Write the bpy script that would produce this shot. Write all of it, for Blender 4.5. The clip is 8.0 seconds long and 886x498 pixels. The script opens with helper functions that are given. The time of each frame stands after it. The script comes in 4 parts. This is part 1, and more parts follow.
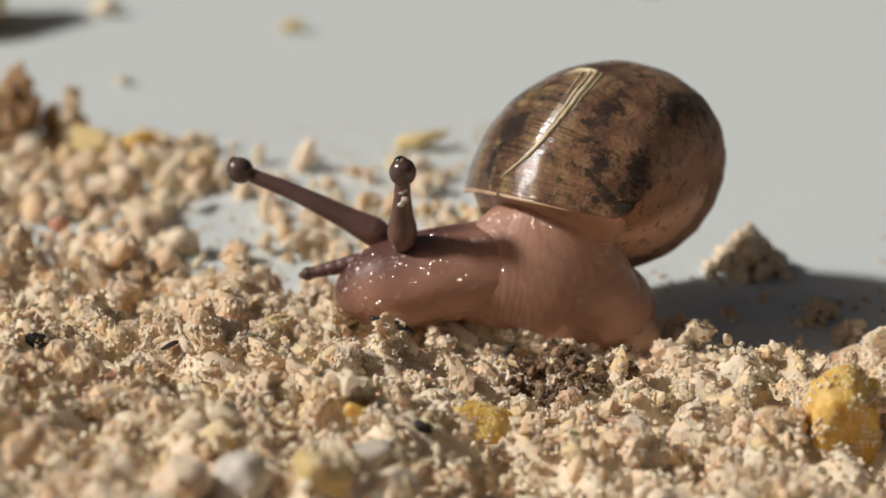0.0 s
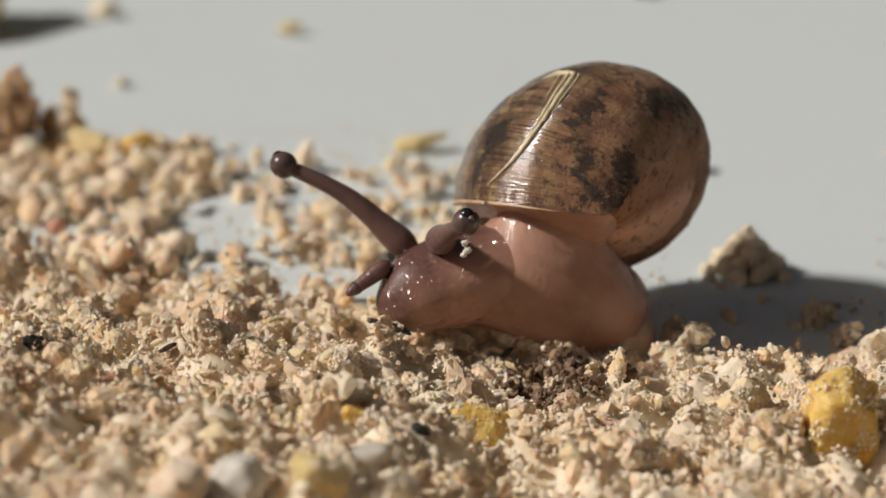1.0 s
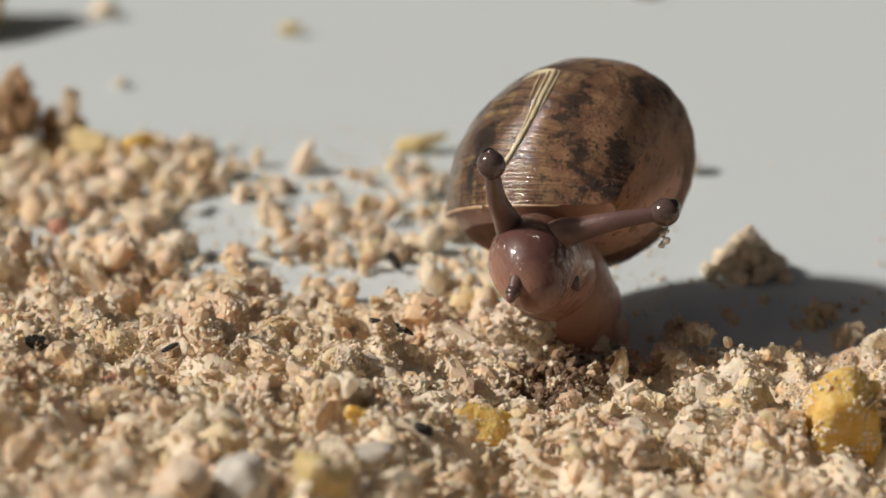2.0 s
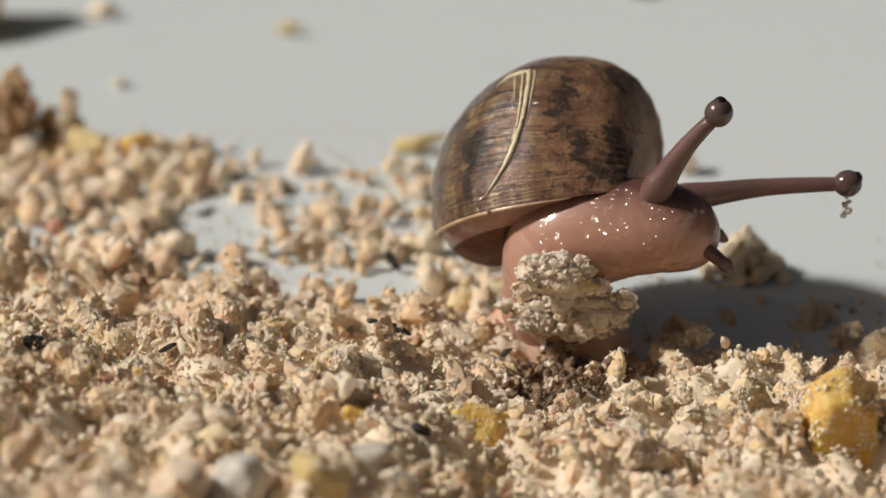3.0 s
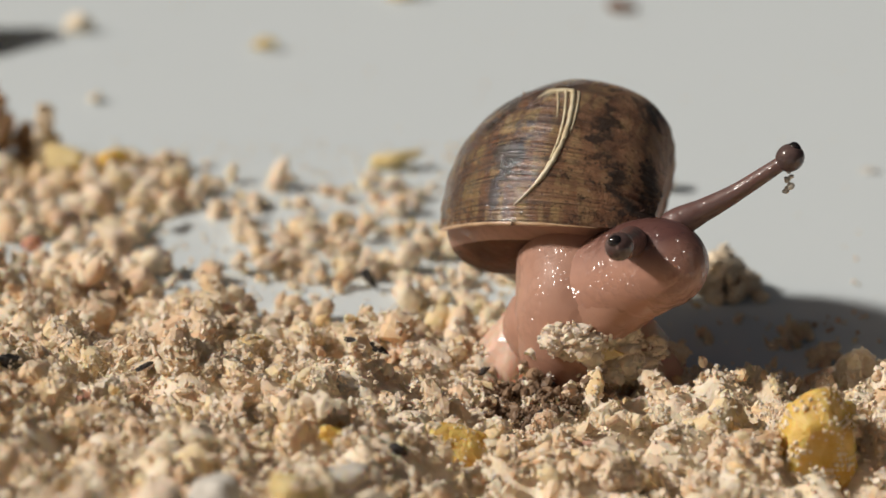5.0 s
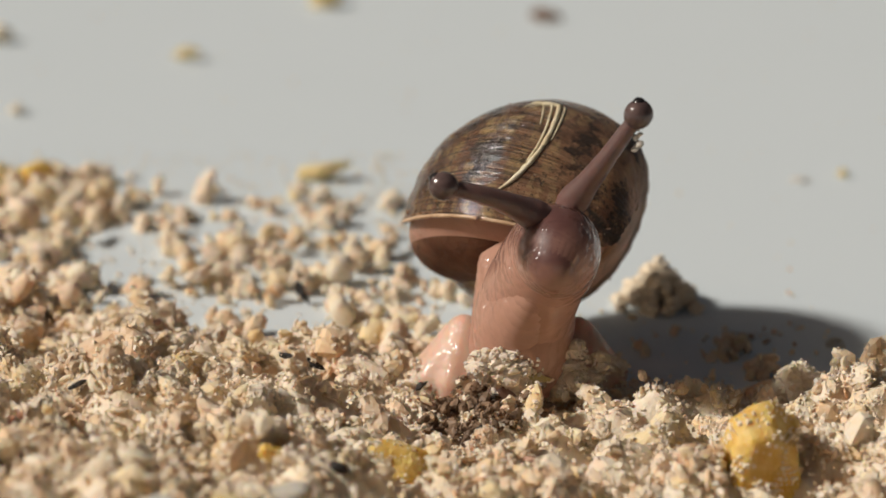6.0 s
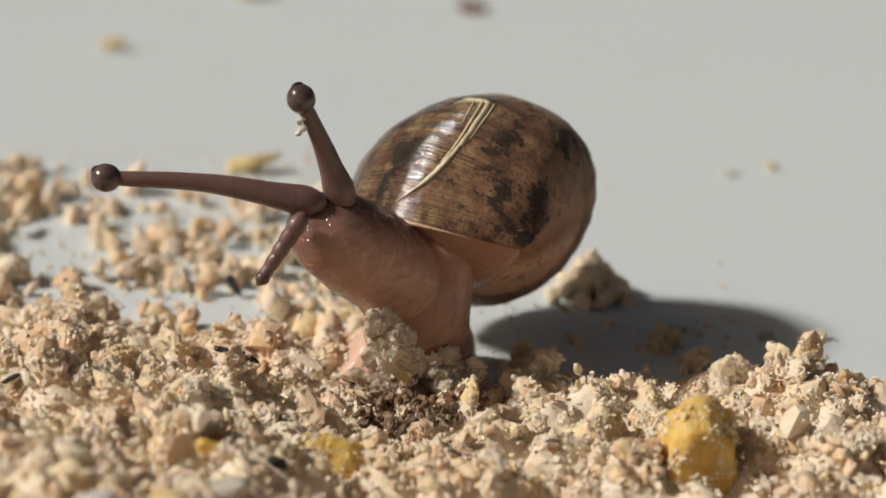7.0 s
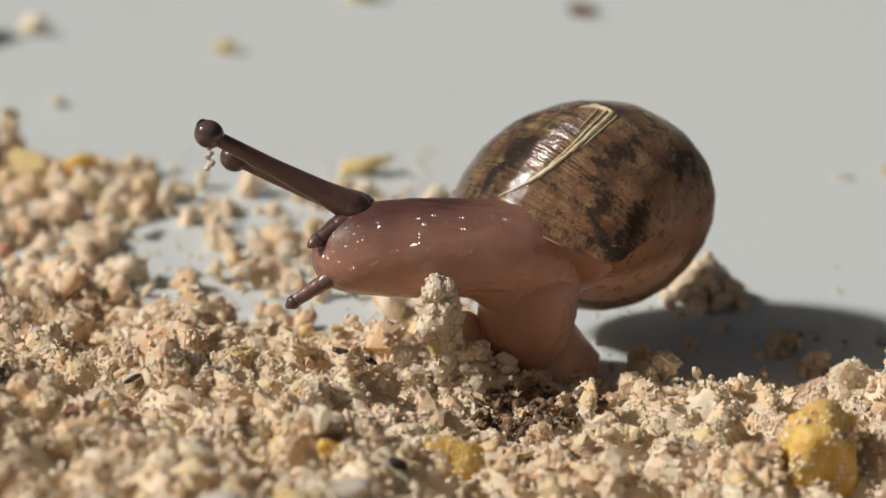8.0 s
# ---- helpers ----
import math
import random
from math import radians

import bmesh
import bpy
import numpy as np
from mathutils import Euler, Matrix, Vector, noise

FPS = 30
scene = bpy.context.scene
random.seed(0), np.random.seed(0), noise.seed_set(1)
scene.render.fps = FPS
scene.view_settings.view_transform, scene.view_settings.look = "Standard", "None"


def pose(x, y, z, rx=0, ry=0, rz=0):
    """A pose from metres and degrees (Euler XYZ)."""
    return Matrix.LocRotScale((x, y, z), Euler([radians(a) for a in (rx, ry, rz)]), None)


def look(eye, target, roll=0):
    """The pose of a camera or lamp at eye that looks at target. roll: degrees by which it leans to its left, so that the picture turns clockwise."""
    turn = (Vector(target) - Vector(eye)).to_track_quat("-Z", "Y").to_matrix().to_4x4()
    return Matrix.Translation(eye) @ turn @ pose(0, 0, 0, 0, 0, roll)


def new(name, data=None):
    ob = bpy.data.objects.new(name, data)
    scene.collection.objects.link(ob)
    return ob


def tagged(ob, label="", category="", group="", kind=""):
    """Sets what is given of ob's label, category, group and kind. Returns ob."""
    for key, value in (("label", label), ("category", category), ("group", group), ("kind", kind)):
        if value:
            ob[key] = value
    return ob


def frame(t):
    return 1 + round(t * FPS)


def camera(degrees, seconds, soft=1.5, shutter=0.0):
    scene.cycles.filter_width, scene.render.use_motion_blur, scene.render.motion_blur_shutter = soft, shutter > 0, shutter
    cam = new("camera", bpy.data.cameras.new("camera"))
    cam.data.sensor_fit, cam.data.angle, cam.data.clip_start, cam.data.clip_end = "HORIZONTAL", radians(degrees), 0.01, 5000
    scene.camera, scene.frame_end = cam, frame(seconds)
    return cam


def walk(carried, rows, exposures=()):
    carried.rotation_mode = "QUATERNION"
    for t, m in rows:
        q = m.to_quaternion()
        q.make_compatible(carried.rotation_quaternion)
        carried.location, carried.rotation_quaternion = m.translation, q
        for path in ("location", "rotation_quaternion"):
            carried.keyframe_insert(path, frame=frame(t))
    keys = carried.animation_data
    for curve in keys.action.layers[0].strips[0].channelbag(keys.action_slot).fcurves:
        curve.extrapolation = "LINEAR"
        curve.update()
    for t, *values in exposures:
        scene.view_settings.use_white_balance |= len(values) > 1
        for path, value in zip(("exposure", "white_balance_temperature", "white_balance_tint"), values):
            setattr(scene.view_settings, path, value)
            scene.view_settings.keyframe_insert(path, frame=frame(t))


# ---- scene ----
cam = camera(20.0, 8.0, soft=1.5)
cam.data.dof.use_dof = True
cam.data.dof.focus_distance = 0.1205
cam.data.dof.aperture_fstop = 44.0
PATH = [
    (0.0, (-0.00580, -0.12311, 0.04917), (-0.00579, 0.00657, 0.00197), 0.10),
    (0.5, (-0.00616, -0.12316, 0.04911), (-0.00589, 0.00656, 0.00203), 0.17),
    (1.0, (-0.00578, -0.12310, 0.04917), (-0.00568, 0.00663, 0.00209), 0.14),
    (1.5, (-0.00612, -0.12309, 0.04901), (-0.00583, 0.00669, 0.00207), 0.17),
    (3.0, (-0.00598, -0.12317, 0.04913), (-0.00564, 0.00658, 0.00213), 0.20),
    (3.5, (-0.00603, -0.12319, 0.04913), (-0.00563, 0.00656, 0.00214), 0.20),
    (4.0, (-0.00615, -0.12312, 0.04913), (-0.00580, 0.00671, 0.00234), 0.20),
    (4.2, (-0.00596, -0.12315, 0.04929), (-0.00567, 0.00665, 0.00243), 0.18),
    (5.3, (-0.00651, -0.12213, 0.04942), (-0.00330, 0.00787, 0.00321), 0.72),
    (5.5, (-0.00716, -0.12126, 0.04937), (-0.00267, 0.00876, 0.00334), 0.90),
    (5.8, (-0.00770, -0.12112, 0.04904), (-0.00134, 0.00892, 0.00326), 1.36),
    (6.0, (-0.00774, -0.12112, 0.04924), (-0.00068, 0.00876, 0.00315), 1.02),
    (6.2, (-0.00786, -0.12120, 0.04909), (0.00039, 0.00867, 0.00316), 1.36),
    (6.5, (-0.00812, -0.12084, 0.04932), (0.00264, 0.00869, 0.00295), 1.52),
    (7.0, (-0.00890, -0.12076, 0.04929), (0.00301, 0.00863, 0.00279), 1.84),
    (7.5, (-0.01008, -0.12093, 0.04914), (-0.00155, 0.00874, 0.00268), 1.50),
    (8.0, (-0.01009, -0.12072, 0.04923), (-0.00333, 0.00905, 0.00276), 1.31),
]
walk(cam, [(t, look(eye, target, roll)) for t, eye, target, roll in PATH], exposures=[(0.0, 0.0), (8.0, 0.0)])

# ---- light: a clear sky and a low-noon sun from the side ----
SUN_ELEVATION = radians(40)
SUN_WAY = Vector((-1.0, -0.12, 0.0)).normalized() * math.cos(SUN_ELEVATION) + Vector((0, 0, math.sin(SUN_ELEVATION)))
world = bpy.data.worlds.new("sky")
scene.world = world
world.use_nodes = True
sky = world.node_tree.nodes.new("ShaderNodeTexSky")
sky.sky_type = "NISHITA"
sky.sun_disc = False
sky.air_density, sky.dust_density, sky.ozone_density = 1.0, 6.0, 0.3
sky.sun_elevation = SUN_ELEVATION
sky.sun_rotation = math.atan2(SUN_WAY.x, SUN_WAY.y)
sky_out = world.node_tree.nodes["Background"]
sky_out.inputs["Strength"].default_value = 0.021
warm = world.node_tree.nodes.new("ShaderNodeMix")
warm.data_type, warm.blend_type = "RGBA", "MULTIPLY"
warm.inputs[0].default_value = 1.0
warm.inputs[7].default_value = (1.0, 0.88, 0.74, 1.0)
world.node_tree.links.new(sky.outputs[0], warm.inputs[6])
world.node_tree.links.new(warm.outputs[2], sky_out.inputs["Color"])
sun = new("sun", bpy.data.lights.new("sun", "SUN"))
sun.data.energy = 3.2
sun.data.angle = radians(6.0)
sun.data.color = (1.0, 0.945, 0.87)
sun.matrix_world = look(SUN_WAY, (0, 0, 0))

MM = 0.001
# ---- materials ----
class Nodes:
    """A small wrapper for writing node materials."""

    def __init__(self, name):
        self.mat = bpy.data.materials.new(name)
        self.mat.use_nodes = True
        self.tree = self.mat.node_tree
        self.shader = self.tree.nodes["Principled BSDF"]

    def add(self, kind, props=None, **inputs):
        node = self.tree.nodes.new(kind)
        for key, value in (props or {}).items():
            setattr(node, key, value)
        for key, value in inputs.items():
            self.put(node, key.replace("_", " "), value)
        return node

    def put(self, node, key, value):
        socket = node.inputs[int(key[1:])] if key[0] == "i" and key[1:].isdigit() else node.inputs[key]
        if isinstance(value, bpy.types.NodeSocket):
            self.tree.links.new(value, socket)
        else:
            socket.default_value = value

    def set(self, **inputs):
        for key, value in inputs.items():
            self.put(self.shader, key.replace("_", " "), value)
        return self

    def body_place(self):
        """Object place carried on along the animal from section to section."""
        along = self.add("ShaderNodeAttribute", {"attribute_type": "OBJECT", "attribute_name": "along"}).outputs["Fac"]
        shift = self.add("ShaderNodeCombineXYZ", Z=along).outputs[0]
        return self.add("ShaderNodeVectorMath", {"operation": "ADD"}, i0=self.object_place(), i1=shift).outputs[0]

    def object_place(self):
        return self.add("ShaderNodeTexCoord").outputs["Object"]

    def noise(self, vector, per_mm, detail=3.0, rough=0.55):
        return self.add("ShaderNodeTexNoise", Vector=vector, Scale=per_mm / MM, Detail=detail, Roughness=rough).outputs["Fac"]

    def ramp(self, fac, stops, constant=False):
        node = self.add("ShaderNodeValToRGB", Fac=fac)
        ramp = node.color_ramp
        ramp.interpolation = "CONSTANT" if constant else "LINEAR"
        while len(ramp.elements) < len(stops):
            ramp.elements.new(0.5)
        for element, (at, colour) in zip(ramp.elements, stops):
            element.position = at
            element.color = (*colour, 1)
        return node.outputs["Color"]

    def mix(self, fac, a, b, blend="MIX"):
        node = self.add("ShaderNodeMix", {"data_type": "RGBA", "blend_type": blend})
        self.put(node, "i0", fac)
        self.put(node, "i6", a if isinstance(a, bpy.types.NodeSocket) else (*a, 1))
        self.put(node, "i7", b if isinstance(b, bpy.types.NodeSocket) else (*b, 1))
        return node.outputs[2]

    def maths(self, what, a, b=0.0, clamp=False):
        return self.add("ShaderNodeMath", {"operation": what, "use_clamp": clamp}, i0=a, i1=b).outputs[0]

    def bump(self, height, depth_mm, strength=1.0, under=None):
        node = self.add("ShaderNodeBump", Height=height, Distance=depth_mm * MM, Strength=strength)
        if under is not None:
            self.put(node, "Normal", under)
        return node.outputs["Normal"]


CRUMB_STOPS = [
    (0.0, (0.93, 0.77, 0.54)), (0.14, (0.89, 0.65, 0.41)), (0.24, (0.95, 0.86, 0.71)), (0.38, (0.91, 0.65, 0.44)), (0.48, (0.93, 0.77, 0.44)),
    (0.58, (0.95, 0.88, 0.76)), (0.68, (0.81, 0.54, 0.33)), (0.78, (0.93, 0.71, 0.55)), (0.86, (0.89, 0.66, 0.27)), (0.91, (0.68, 0.37, 0.20)),
    (0.94, (0.95, 0.87, 0.70)),
]


def crumb_material(name, single, pale=0.0):
    n = Nodes(name)
    p = n.object_place()
    pick = n.add("ShaderNodeObjectInfo").outputs["Random"] if single else n.add("ShaderNodeNewGeometry").outputs["Random Per Island"]
    own = n.ramp(pick, CRUMB_STOPS, constant=True)
    clot = n.noise(p, 0.42, 3.0, 0.6)
    base = n.ramp(clot, [(0.28, (0.82, 0.53, 0.34)), (0.40, (0.93, 0.745, 0.54)), (0.50, (0.96, 0.88, 0.74)), (0.60, (0.93, 0.76, 0.50)), (0.72, (0.87, 0.61, 0.34))])
    base = n.mix(0.5, base, own)
    grain = n.noise(p, 3.5, 4.0, 0.65)
    base = n.mix(n.ramp(grain, [(0.30, (0.35, 0.35, 0.35)), (0.46, (0, 0, 0))]), base, (0.62, 0.40, 0.24))
    if pale:
        base = n.mix(pale, base, (0.98, 0.88, 0.77))
    base = n.mix(1.0, base, (0.98, 0.95, 0.912), "MULTIPLY")
    fine = n.noise(p, 6.0, 4.0, 0.75)
    n.set(Base_Color=base, Roughness=0.7, Normal=n.bump(fine, 0.09, 1.0))
    n.set(Subsurface_Weight=0.3, Subsurface_Radius=(1.0, 0.72, 0.42), Subsurface_Scale=0.2 * MM)
    n.shader.inputs["Specular IOR Level"].default_value = 0.3
    return n.mat


def plain_crumb(name, dark, light, rough=0.8, per_mm=2.0, bump_mm=0.08, gloss=0.25, glow=0.0):
    n = Nodes(name)
    p = n.object_place()
    fac = n.noise(p, per_mm, 4.0, 0.6)
    n.set(Base_Color=n.ramp(fac, [(0.3, dark), (0.7, light)]), Roughness=rough, Normal=n.bump(n.noise(p, per_mm * 2.5, 3.0, 0.65), bump_mm, 0.9))
    n.shader.inputs["Specular IOR Level"].default_value = gloss
    if glow:
        n.set(Subsurface_Weight=glow, Subsurface_Radius=(1.0, 0.7, 0.25), Subsurface_Scale=0.6 * MM)
    return n.mat


def table_material():
    n = Nodes("white_laminate")
    p = n.object_place()
    smudge = n.noise(p, 0.035, 3.0)
    dust = n.noise(p, 0.9, 4.0, 0.7)
    base = n.mix(n.maths("MULTIPLY", smudge, 0.35), (0.715, 0.775, 0.80), (0.66, 0.72, 0.745))
    base = n.mix(n.ramp(dust, [(0.60, (0, 0, 0)), (0.85, (0.3, 0.3, 0.3))]), base, (0.84, 0.80, 0.72))
    n.set(Base_Color=base, Roughness=n.maths("MULTIPLY_ADD", dust, 0.25), Normal=n.bump(n.noise(p, 0.25, 2.0), 0.05, 0.2))
    n.shader.inputs["Roughness"].default_value = 0.4
    return n.mat


def flesh_material(name, belly, back, dorsal=True, glow=0.55, wet=0.8, beads_mm=0.45, relief=1.0, dry=0.0):
    n = Nodes(name)
    p = n.body_place()
    whole = n.add("ShaderNodeNewGeometry").outputs["Position"]
    blotch = n.noise(whole, 0.4, 4.0)
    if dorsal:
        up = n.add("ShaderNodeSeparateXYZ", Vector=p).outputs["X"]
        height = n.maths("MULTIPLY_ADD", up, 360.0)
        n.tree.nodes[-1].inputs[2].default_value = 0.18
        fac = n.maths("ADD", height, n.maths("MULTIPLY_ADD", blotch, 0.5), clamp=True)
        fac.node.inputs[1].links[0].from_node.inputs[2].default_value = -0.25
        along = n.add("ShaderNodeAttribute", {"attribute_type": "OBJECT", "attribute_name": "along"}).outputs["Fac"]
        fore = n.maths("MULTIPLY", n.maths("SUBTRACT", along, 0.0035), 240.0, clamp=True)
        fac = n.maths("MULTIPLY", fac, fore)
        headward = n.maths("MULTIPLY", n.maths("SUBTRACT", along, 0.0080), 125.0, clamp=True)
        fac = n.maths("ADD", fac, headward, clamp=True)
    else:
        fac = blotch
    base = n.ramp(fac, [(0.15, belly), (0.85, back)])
    warts = n.add("ShaderNodeTexVoronoi", {"feature": "SMOOTH_F1"}, Vector=whole, Scale=2.6 / MM, Smoothness=0.5).outputs["Distance"]
    ripple = n.noise(whole, 1.4, 2.0)
    wet_place = p if dorsal else whole
    normal = n.bump(n.maths("SUBTRACT", 1.0, warts), 0.04 * relief, 0.5, n.bump(ripple, 0.06 * relief, 0.4))
    n.set(Base_Color=base, Roughness=0.45, Normal=normal, Coat_Weight=wet, Coat_Roughness=0.16, Specular_IOR_Level=0.3)
    if glow:
        n.set(Subsurface_Weight=glow, Subsurface_Radius=(1.0, 0.42, 0.28), Subsurface_Scale=0.9 * MM)
    n.shader.inputs["Coat Normal"].default_value = (0, 0, 0)
    beads = n.add("ShaderNodeTexVoronoi", {"feature": "F1"}, Vector=wet_place, Scale=2.2 / MM).outputs["Distance"]
    dome = n.maths("SUBTRACT", 1.0, n.maths("MULTIPLY", beads, beads))
    patchy = n.maths("MULTIPLY", dome, n.ramp(n.noise(wet_place, 0.45, 2.0), [(0.40 + dry, (0.06, 0.06, 0.06)), (0.53 + dry, (1, 1, 1))]))
    n.put(n.shader, "Coat Normal", n.bump(patchy, beads_mm, 1.0))
    return n.mat


# dark blotches on the whorl: turn, place across, and their half-sizes
BLOTCHES = ((-0.95, 0.275, 0.34, 0.05), (-0.62, 0.325, 0.20, 0.06), (-2.0, 0.335, 0.45, 0.05), (-0.85, 0.365, 0.2, 0.04), (-0.8, 0.52, 0.4, 0.035), (-1.5, 0.56, 0.4, 0.03), (-2.4, 0.46, 0.6, 0.04), (-1.25, 0.385, 0.25, 0.03))


def shell_material():
    n = Nodes("shell_horn")
    uv = n.add("ShaderNodeUVMap", {"uv_map": "growth"}).outputs["UV"]
    p = n.object_place()

    def stretched(u, w, detail=3.0, rough=0.6):
        m = n.add("ShaderNodeMapping", Vector=uv, Scale=(u, w, 1.0)).outputs[0]
        return n.add("ShaderNodeTexNoise", Vector=m, Scale=1.0, Detail=detail, Roughness=rough).outputs["Fac"]

    place = n.add("ShaderNodeSeparateXYZ", Vector=uv)
    turn, across = place.outputs["X"], place.outputs["Y"]
    spire = n.ramp(across, [(0.36, (0, 0, 0)), (0.47, (1, 1, 1))])
    flank = n.ramp(across, [(0.16, (1, 1, 1)), (0.27, (0, 0, 0))])
    # horn-brown ground, warmer and paler on the open flank
    ground = n.ramp(n.noise(p, 0.42, 5.0, 0.62), [(0.34, (0.12, 0.052, 0.028)), (0.50, (0.29, 0.142, 0.072)), (0.64, (0.50, 0.28, 0.15))])
    rosy = n.ramp(n.noise(p, 0.3, 4.0, 0.6), [(0.38, (0.25, 0.12, 0.07)), (0.62, (0.47, 0.26, 0.165))])
    base = n.mix(n.maths("MAXIMUM", flank, n.ramp(across, [(0.22, (0.65, 0.65, 0.65)), (0.40, (0.1, 0.1, 0.1))])), ground, rosy)
    # straw-yellow flecks in spiral rows, broken by the growth lines
    rows = stretched(2.2, 46.0, 3.0)
    flecks = n.maths("MULTIPLY", n.ramp(rows, [(0.47, (0, 0, 0)), (0.58, (1, 1, 1))]), n.ramp(stretched(9.0, 7.0, 3.0), [(0.40, (0, 0, 0)), (0.56, (1, 1, 1))]))
    base = n.mix(n.maths("MULTIPLY", n.maths("MULTIPLY", flecks, 0.9), n.maths("MAXIMUM", spire, 0.28)), base, (0.66, 0.45, 0.21))
    # dark broken blotches
    warp = n.noise(p, 0.7, 4.0, 0.65)
    u, w = n.maths("ADD", turn, n.maths("MULTIPLY", n.maths("SUBTRACT", warp, 0.5), 0.7)), n.maths("ADD", across, n.maths("MULTIPLY", n.maths("SUBTRACT", stretched(5.0, 9.0), 0.5), 0.12))
    dark = None
    for bu, bw, ru, rw in BLOTCHES:
        a = n.maths("MULTIPLY", n.maths("SUBTRACT", u, bu), 1.0 / ru)
        b = n.maths("MULTIPLY", n.maths("SUBTRACT", w, bw), 1.0 / rw)
        spot = n.maths("SUBTRACT", 1.0, n.maths("ADD", n.maths("MULTIPLY", a, a), n.maths("MULTIPLY", b, b)), clamp=True)
        dark = spot if dark is None else n.maths("MAXIMUM", dark, spot)
    mottle = n.noise(p, 0.9, 6.0, 0.72)
    dark = n.ramp(n.maths("ADD", n.maths("MULTIPLY", dark, 0.22), mottle), [(0.56, (0, 0, 0)), (0.68, (0.92, 0.92, 0.92))])
    base = n.mix(dark, base, (0.032, 0.019, 0.013))
    mouth = n.maths("MULTIPLY", n.maths("MULTIPLY", n.maths("SUBTRACT", 0.275, w), 20.0, clamp=True), n.maths("MULTIPLY", n.maths("ADD", turn, 1.6), 2.0, clamp=True))
    under = n.maths("MULTIPLY", n.maths("SUBTRACT", n.maths("MULTIPLY", n.add("ShaderNodeSeparateXYZ", Vector=p).outputs["Z"], -900.0), 0.5, clamp=True), n.maths("MULTIPLY", n.maths("SUBTRACT", 0.36, w), 20.0, clamp=True))
    base = n.mix(n.maths("MULTIPLY", n.maths("MAXIMUM", mouth, under), 0.9), base, (0.55, 0.315, 0.22))
    lines = stretched(60.0, 3.0, 4.0, 0.7)
    base = n.mix(n.maths("MULTIPLY", n.ramp(lines, [(0.46, (0, 0, 0)), (0.62, (0.88, 0.88, 0.88))]), n.maths("MAXIMUM", spire, 0.3)), base, (0.045, 0.026, 0.017))
    dirt = n.noise(p, 2.2, 5.0, 0.75)
    base = n.mix(n.ramp(dirt, [(0.575, (0, 0, 0)), (0.64, (0.85, 0.85, 0.85))]), base, (0.035, 0.022, 0.016))
    chalk = n.noise(p, 2.9, 4.0, 0.7)
    base = n.mix(n.ramp(chalk, [(0.66, (0, 0, 0)), (0.72, (0.6, 0.6, 0.6))]), base, (0.55, 0.42, 0.30))
    specks = n.noise(p, 4.6, 3.0, 0.7)
    base = n.mix(n.ramp(specks, [(0.60, (0, 0, 0)), (0.66, (0.8, 0.8, 0.8))]), base, (0.03, 0.02, 0.015))
    ribs = n.maths("MULTIPLY", n.maths("ADD", lines, n.maths("MULTIPLY", rows, 0.4)), n.maths("MAXIMUM", spire, 0.22))
    rough = n.maths("ADD", n.maths("MULTIPLY", mottle, 0.3), n.maths("MULTIPLY", n.maths("SUBTRACT", 1.0, spire), 0.3))
    n.set(Base_Color=base, Roughness=n.maths("ADD", rough, 0.12), Normal=n.bump(ribs, 0.42, 1.0, n.bump(dirt, 0.26, 1.0)),
          Coat_Weight=n.maths("MULTIPLY", spire, 0.9), Coat_Roughness=0.11, Coat_IOR=1.75, Specular_IOR_Level=0.35, Subsurface_Weight=0.12, Subsurface_Radius=(1.0, 0.4, 0.2), Subsurface_Scale=0.8 * MM)
    n.put(n.shader, "Coat Normal", n.bump(ribs, 0.08, 1.0))
    return n.mat


def shell_base_material(name, dark, light, flecks, rosy=None):
    """Thin horn with dark flecks; rosy: the colour of the flesh that shows through it towards the mouth."""
    n = Nodes(name)
    p = n.object_place()
    base = n.ramp(n.noise(p, 0.3, 3.0, 0.55), [(0.36, dark), (0.62, light)])
    dirt = n.noise(p, 1.7, 4.0, 0.7)
    base = n.mix(n.ramp(dirt, [(flecks, (0, 0, 0)), (flecks + 0.09, (0.85, 0.85, 0.85))]), base, (0.05, 0.035, 0.025))
    if rosy:
        low = n.maths("MULTIPLY_ADD", n.add("ShaderNodeSeparateXYZ", Vector=p).outputs["Z"], -900.0)
        low.node.inputs[2].default_value = -0.1
        low = n.maths("ADD", low, n.maths("MULTIPLY", n.noise(p, 0.8, 4.0), 0.8), clamp=True)
        base = n.mix(n.maths("MULTIPLY", low, n.ramp(dirt, [(0.58, (1, 1, 1)), (0.64, (0.2, 0.2, 0.2))])), base, rosy)
    n.set(Base_Color=base, Roughness=0.5, Normal=n.bump(n.noise(p, 2.0, 4.0), 0.12, 0.8), Coat_Weight=0.0, Specular_IOR_Level=0.05,
          Subsurface_Weight=0.5, Subsurface_Radius=(1.0, 0.42, 0.28), Subsurface_Scale=0.8 * MM)
    return n.mat


CRUMB = crumb_material("dry_crumb_bed", False)
CRUMB_PALE = crumb_material("pale_crumb_grains", False, 0.62)
CRUMB_SINGLE = crumb_material("dry_crumb", True, 0.45)
YELLOW = plain_crumb("yellow_grit", (0.72, 0.42, 0.06), (0.88, 0.67, 0.26), 0.45, 1.1, 0.22, 0.45, 0.7)
PALE_YELLOW = plain_crumb("pale_yellow_grit", (0.64, 0.48, 0.20), (0.80, 0.67, 0.38), 0.65, 1.2, 0.08, 0.3, 0.25)
RED = plain_crumb("red_grit", (0.50, 0.20, 0.13), (0.80, 0.52, 0.40), 0.75, 1.4, 0.08, 0.3, 0.3)
BLACK = plain_crumb("black_husk", (0.010, 0.009, 0.010), (0.10, 0.09, 0.085), 0.5, 3.0, 0.15)
